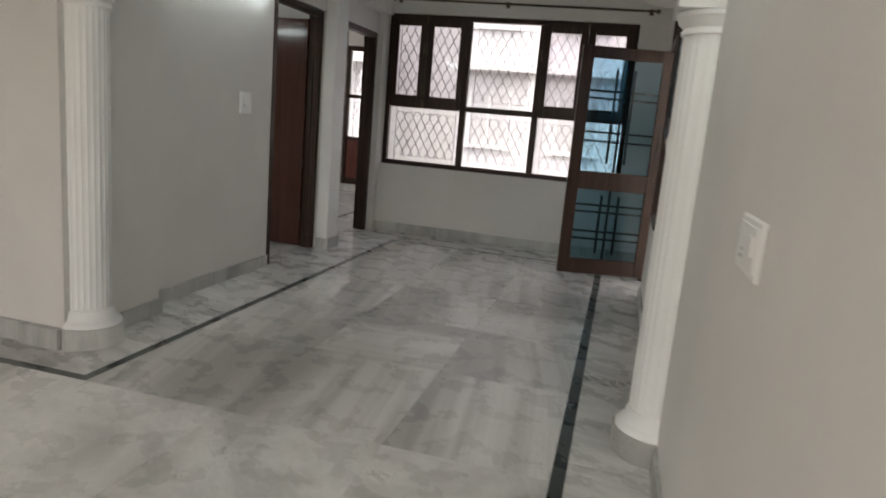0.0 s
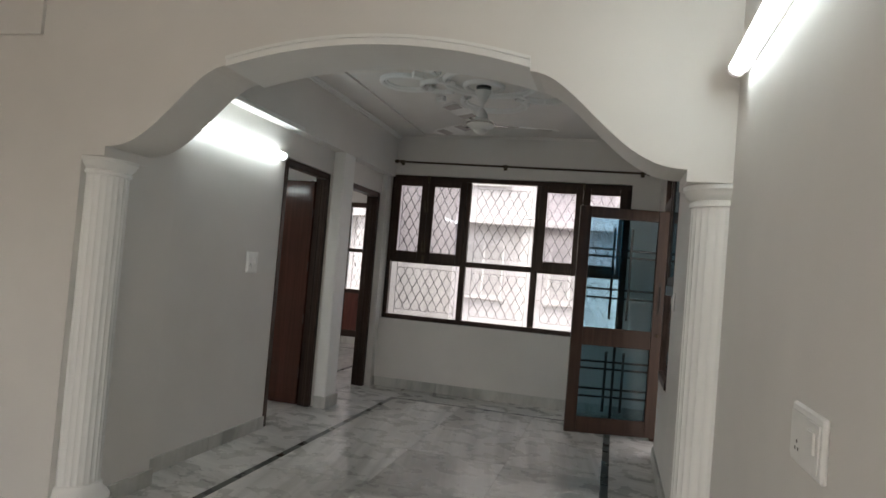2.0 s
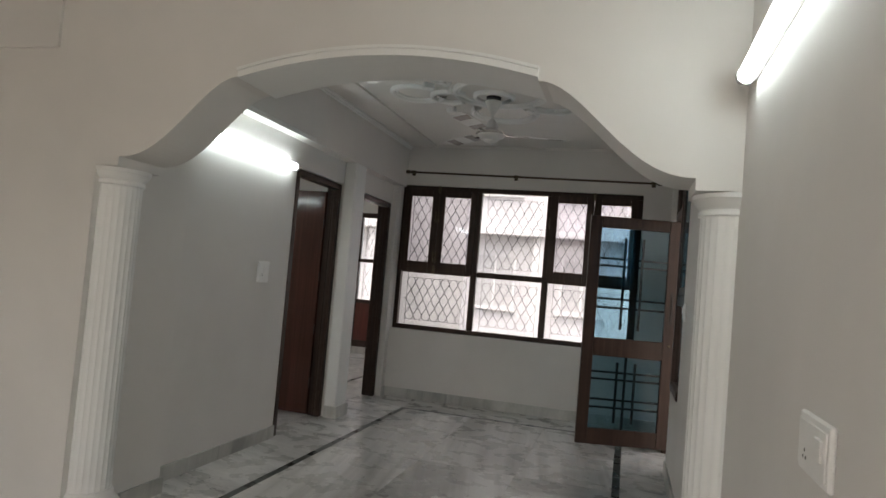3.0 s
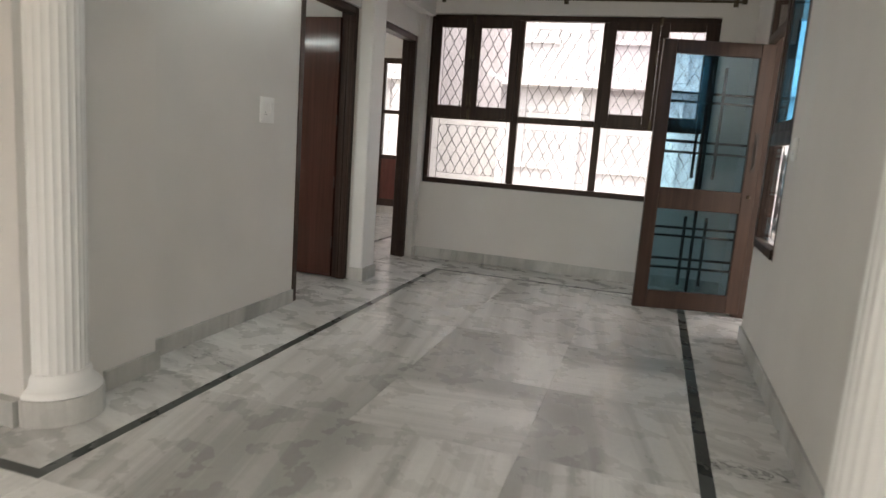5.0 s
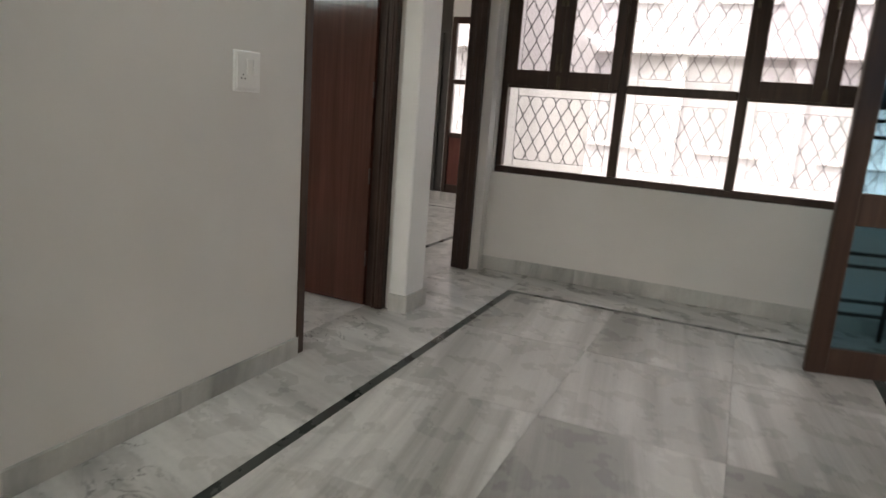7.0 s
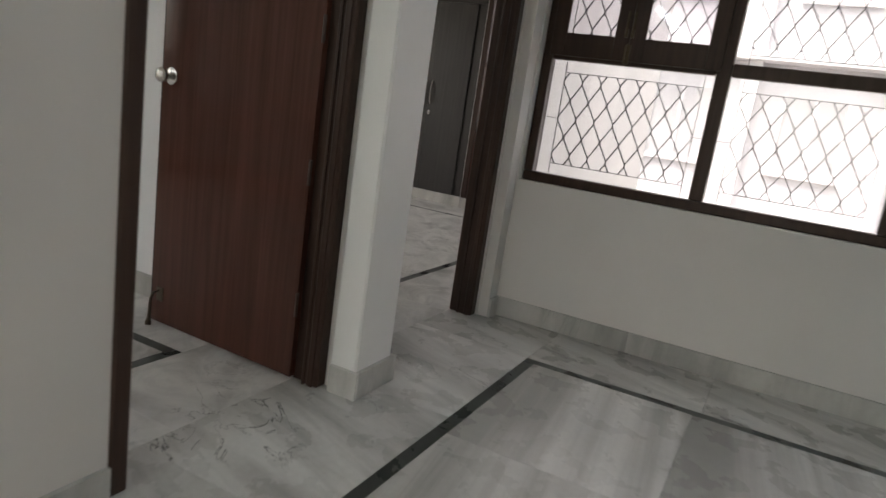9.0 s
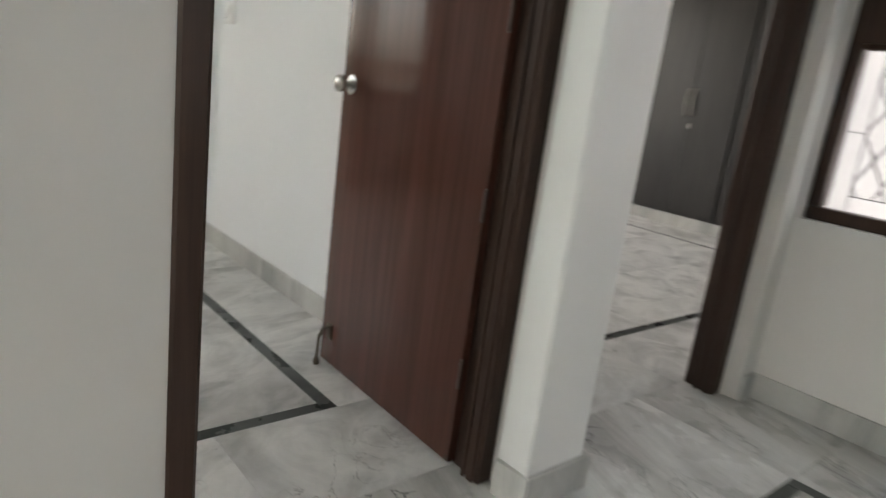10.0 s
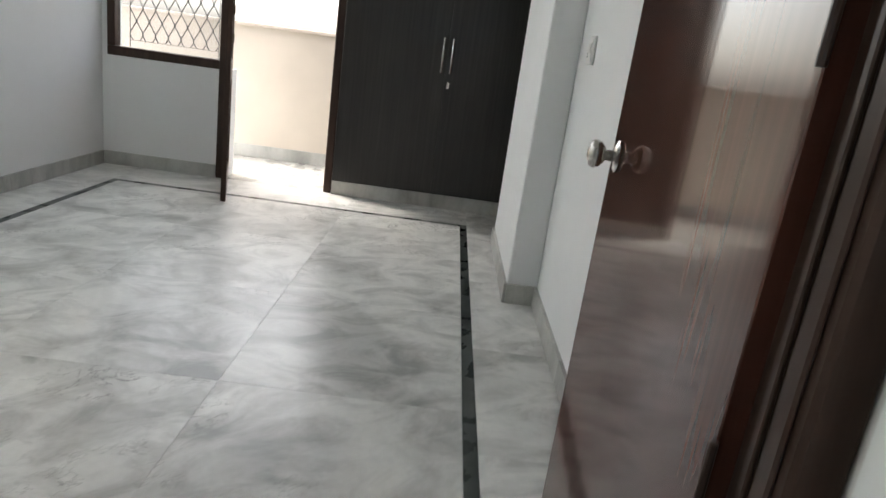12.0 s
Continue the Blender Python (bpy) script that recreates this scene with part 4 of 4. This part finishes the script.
solid("beam_trim", boxes((XP - 0.004, XP + 0.012, YA2, D1[0] + 0.05, 2.352, 2.374), (XP - 0.004, XP + 0.006, YA2, D1[0] + 0.05, 2.3745, 2.392), bevel=0.003), TRIM,
      "thin white bead along the bottom of the beam", "trim")

# ---- outside ----
solid("ground", boxes((-400, 400, -400, 400, -6.6, -6.3)), GROUND, "dusty pale ground far below", "ground")


def building(x0, x1, y0, y1, base, storeys, face, label, mat, step=2.3):
    """A plain block of flats: walls, floor bands, recessed windows with sills, roof parapet."""
    sh = 3.05
    b = thing("apartment_building", ((x0 + x1) / 2, (y0 + y1) / 2, base), label, "building", "buildings outside")
    top = base + storeys * sh
    part("wall", boxes((x0, x1, y0, y1, base, top)), mat, b)
    part("roof", boxes((x0 - 0.15, x1 + 0.15, y0 - 0.15, y1 + 0.15, top + 0.001, top + 0.9), bevel=0.03), FACADE_WHITE, b)
    for s in range(storeys):
        z = base + s * sh
        if face == "y":
            part("band", boxes((x0, x1, y0 - 0.5, y0 - 0.001, z + 2.85, z + 3.02), bevel=0.01), FACADE_WHITE, b)
            n = int((x1 - x0) / step)
            for i in range(n):
                cx = x0 + (i + 0.5) * (x1 - x0) / n
                w = part("window", boxes((cx - 0.5, cx + 0.5, y0 - 0.012, y0 - 0.002, z + 1.0, z + 2.3)), DARKGLASS, b)
                part("frame", boxes((cx - 0.56, cx - 0.5, y0 - 0.06, y0 - 0.001, z + 0.94, z + 2.36), (cx + 0.5, cx + 0.56, y0 - 0.06, y0 - 0.001, z + 0.94, z + 2.36), (cx - 0.03, cx + 0.03, y0 - 0.05, y0 - 0.013, z + 1.0, z + 2.3)), FACADE_WHITE, w)
                part("sill", boxes((cx - 0.62, cx + 0.62, y0 - 0.12, y0 - 0.001, z + 0.86, z + 0.939)), FACADE_WHITE, w)
            for i in range(n + 1):
                cx = x0 + i * (x1 - x0) / n
                part("pilaster", boxes((cx - 0.14, cx + 0.14, y0 - 0.3, y0 - 0.001, z + 0.01, z + 2.849)), FACADE_WHITE, b)
    return b


# Made-up neighbour that blocks part of the sky on the balcony side.
building(13.0, 18.0, -9.0, 9.0, -6.3, 4, "x", "pale rendered block added beyond the balcony to cut sky light", FACADE)
building(-14.0, 16.0, 11.0, 17.0, -6.3, 4, "y", "pale rendered block of flats with recessed windows", FACADE)

# ---- skirtings ----
skirting = thing("skirting", (0, 0, 0), "grey veined marble skirting along the walls", "skirting", "", "structure")
SK, ST = 0.105, 0.016


def skirt(axis, a0, a1, t, side, piece=0.95, SK=SK):
    n = max(1, round((a1 - a0) / piece))
    for i in range(n):
        u0, u1 = a0 + (a1 - a0) * i / n + 0.0006, a0 + (a1 - a0) * (i + 1) / n - 0.0006
        lo, hi = sorted((t + side * 0.0005, t + side * ST))
        c = Vector(((u0 + u1) / 2, (lo + hi) / 2, SK / 2)) if axis == "x" else Vector(((lo + hi) / 2, (u0 + u1) / 2, SK / 2))
        L = (u1 - u0) / 2
        d = (hi - lo) / 2
        bm = box(bmesh.new(), *((-L, L, -d, d) if axis == "x" else (-d, d, -L, L)), -SK / 2, SK / 2)
        ob = new("skirting_slab", mesh_of("skirting_slab", bm, SKIRT))
        ob.location = c
        ob.parent = skirting


skirt("y", -3.284, D1[0] - 0.001, XL, 1, SK=0.092)
skirt("y", -3.62, -3.284, -0.325, 1, SK=0.092)
skirt("x", -1.5, -0.571, YA, -1)
skirt("y", PY, -0.69, XP, 1)
skirt("y", -0.673, D2[0] - 0.001, XL, 1)
skirt("x", XL + 0.001, XP + 0.016, -0.69, 1)
skirt("x", XL + 0.009, XP + 0.016, PY, -1)
skirt("x", -0.395 + 0.016, XR - 0.016, YN, -1, 0.7)
skirt("y", D2[1] + 0.01, YN - 0.001, -0.395, 1)
skirt("y", BD[1] + 0.001, YN - 0.017, XR, -1)
skirt("y", -3.66, BD[0] - 0.001, XR, -1)
skirt("y", -9.18, -4.04, XR, -1)
skirt("x", -3.24, -0.61, R1N, -1)
skirt("y", -0.90, R1N - 0.017, -3.24, 1)
skirt("x", -4.42, -3.224, -0.90, -1)
skirt("x", R1W + 0.017, -1.5, R1S, 1)
skirt("y", R1S + 0.017, -3.147, R1W, 1)
skirt("x", -4.6, -3.76, R2N, -1)
skirt("y", 0.40, R2N - 0.02, -0.60, -1)

# ---- floor pieces ----
_slab_mesh = {}


def slab(name, x0, x1, y0, y1, mat, gap=0.0006, quarter=0):
    w, l = (x1 - x0) / 2 - gap, (y1 - y0) / 2 - gap
    if quarter % 2:
        w, l = l, w
    key = (name, round(w, 4), round(l, 4), mat.name)
    if key not in _slab_mesh:
        _slab_mesh[key] = mesh_of(name, box(bmesh.new(), -w, w, -l, l, -0.019, 0.0), mat)
    ob = new(name, _slab_mesh[key])
    ob.location = ((x0 + x1) / 2, (y0 + y1) / 2, 0)
    ob.rotation_euler = (0, 0, quarter * math.pi / 2)
    ob.parent = floor
    return ob


def field(xs, ys, mats, name="floor_slab", pick=None):
    for i, (x0, x1) in enumerate(zip(xs, xs[1:])):
        for j, (y0, y1) in enumerate(zip(ys, ys[1:])):
            kind, quarter = pick(i, j) if pick else (random.randrange(len(mats)), random.choice((0, 2)))
            slab(name, x0, x1, y0, y1, mats[kind], quarter=quarter)


SW = 0.05
rows = [-9.2, -8.4, -7.58, -6.76, -5.94, -5.12, -4.27, -3.40, -2.62, -1.80, -0.91, -SW]
# (kind of marble, quarter turns) for each slab of the middle field, column by column towards the window
LAID = (((0, 0), (3, 0), (0, 2), (1, 2), (1, 2), (3, 2), (2, 2), (1, 2), (0, 0), (0, 2), (1, 0)),
        ((3, 0), (0, 2), (1, 0), (0, 0), (2, 2), (3, 0), (1, 0), (1, 3), (2, 0), (0, 2), (1, 0)),
        ((0, 2), (1, 2), (0, 0), (3, 2), (0, 0), (3, 3), (1, 0), (2, 0), (1, 3), (0, 0), (2, 2)))
field([SW, 0.75, 1.475, 2.145], rows, FLOORS, pick=lambda i, j: LAID[i][j])
field([-1.5, -0.72, SW], [r for r in rows if r < -4.2], FLOORS, pick=lambda i, j: ((0, 1, 3, 2, 0, 1)[(i * 2 + j) % 6], 2 * ((i + j) % 2)))
field([XL - 0.15, 0.0], [-3.284, -2.42, -1.62, -0.80, 0.0], [BORDER])
field([-0.325, 0.0], [-4.22, -3.284], [BORDER])
field([-1.5, -0.9, -0.325], [-4.22, -4.0], [BORDER])
field([-0.60, 0.0, 0.78, 1.5, 2.2, XR + 0.14], [0.0, YN], [BORDER])
field([2.20, XR], [-9.2, -8.0, -6.9, -5.9, -5.0, -4.1, -3.2, -2.3, BD[0]], [BORDER])
field([2.20, XR + 0.14], [BD[0], 0.0], [BORDER])


def strips(segs):
    for x0, x1, y0, y1 in segs:
        n = max(1, round(max(x1 - x0, y1 - y0) / 0.9))
        for i in range(n):
            if x1 - x0 > y1 - y0:
                slab("border_strip", x0 + (x1 - x0) * i / n, x0 + (x1 - x0) * (i + 1) / n, y0, y1, STRIP, 0.0005)
            else:
                slab("border_strip", x0, x1, y0 + (y1 - y0) * i / n, y0 + (y1 - y0) * (i + 1) / n, STRIP, 0.0005)


strips([(0.0, SW, -4.22, -SW), (0.0, 2.2, -SW, 0.0), (2.145, 2.2, -9.2, -SW), (-1.5, SW, -4.27, -4.22)])
# bedroom beyond the first doorway
strips([(-1.10, -1.05, -3.68, -1.13), (-4.78, -1.05, -1.13, -1.08), (-4.78, -4.73, -3.68, -1.13), (-4.78, -1.05, -3.73, -3.68)])
field([-4.73, -3.85, -2.95, -2.05, -1.10], [-3.68, -2.85, -2.0, -1.13], MARBLE_R1)
field([-1.05, -0.60], [-3.29, -2.3, -1.5, R1N], MARBLE_R1[1:])
field([-5.27, -4.4, -3.5, -2.6, -1.8, -1.05], [-1.08, R1N], MARBLE_R1[1:])
field([-5.27, -4.78], [-3.73, -2.9, -2.0, -1.08], MARBLE_R1[1:])
field([-5.27, -4.4, -3.5, -2.6, -1.5], [-4.06, -3.73], MARBLE_R1[1:])
# second bedroom
strips([(-1.10, -1.05, -0.05, 3.18), (-4.1, -1.05, 3.18, 3.23), (-4.15, -4.10, -0.1, 3.23), (-4.1, -1.05, -0.1, -0.05)])
field([-4.10, -3.3, -2.5, -1.8, -1.10], [-0.05, 0.8, 1.6, 2.4, 3.18], MARBLE_R1)
field([-1.05, -0.60], [-0.60, 0.3, 1.2, 2.1, 3.0, 3.75], MARBLE_R1[1:])
field([-4.6, -3.6, -2.7, -1.8, -1.05], [3.23, 3.75], MARBLE_R1[1:])
field([-4.6, -4.15], [-0.6, 0.5, 1.6, 2.6, 3.23], MARBLE_R1[1:])
field([-4.15, -3.1, -2.0, -1.05], [-0.6, -0.1], MARBLE_R1[1:])
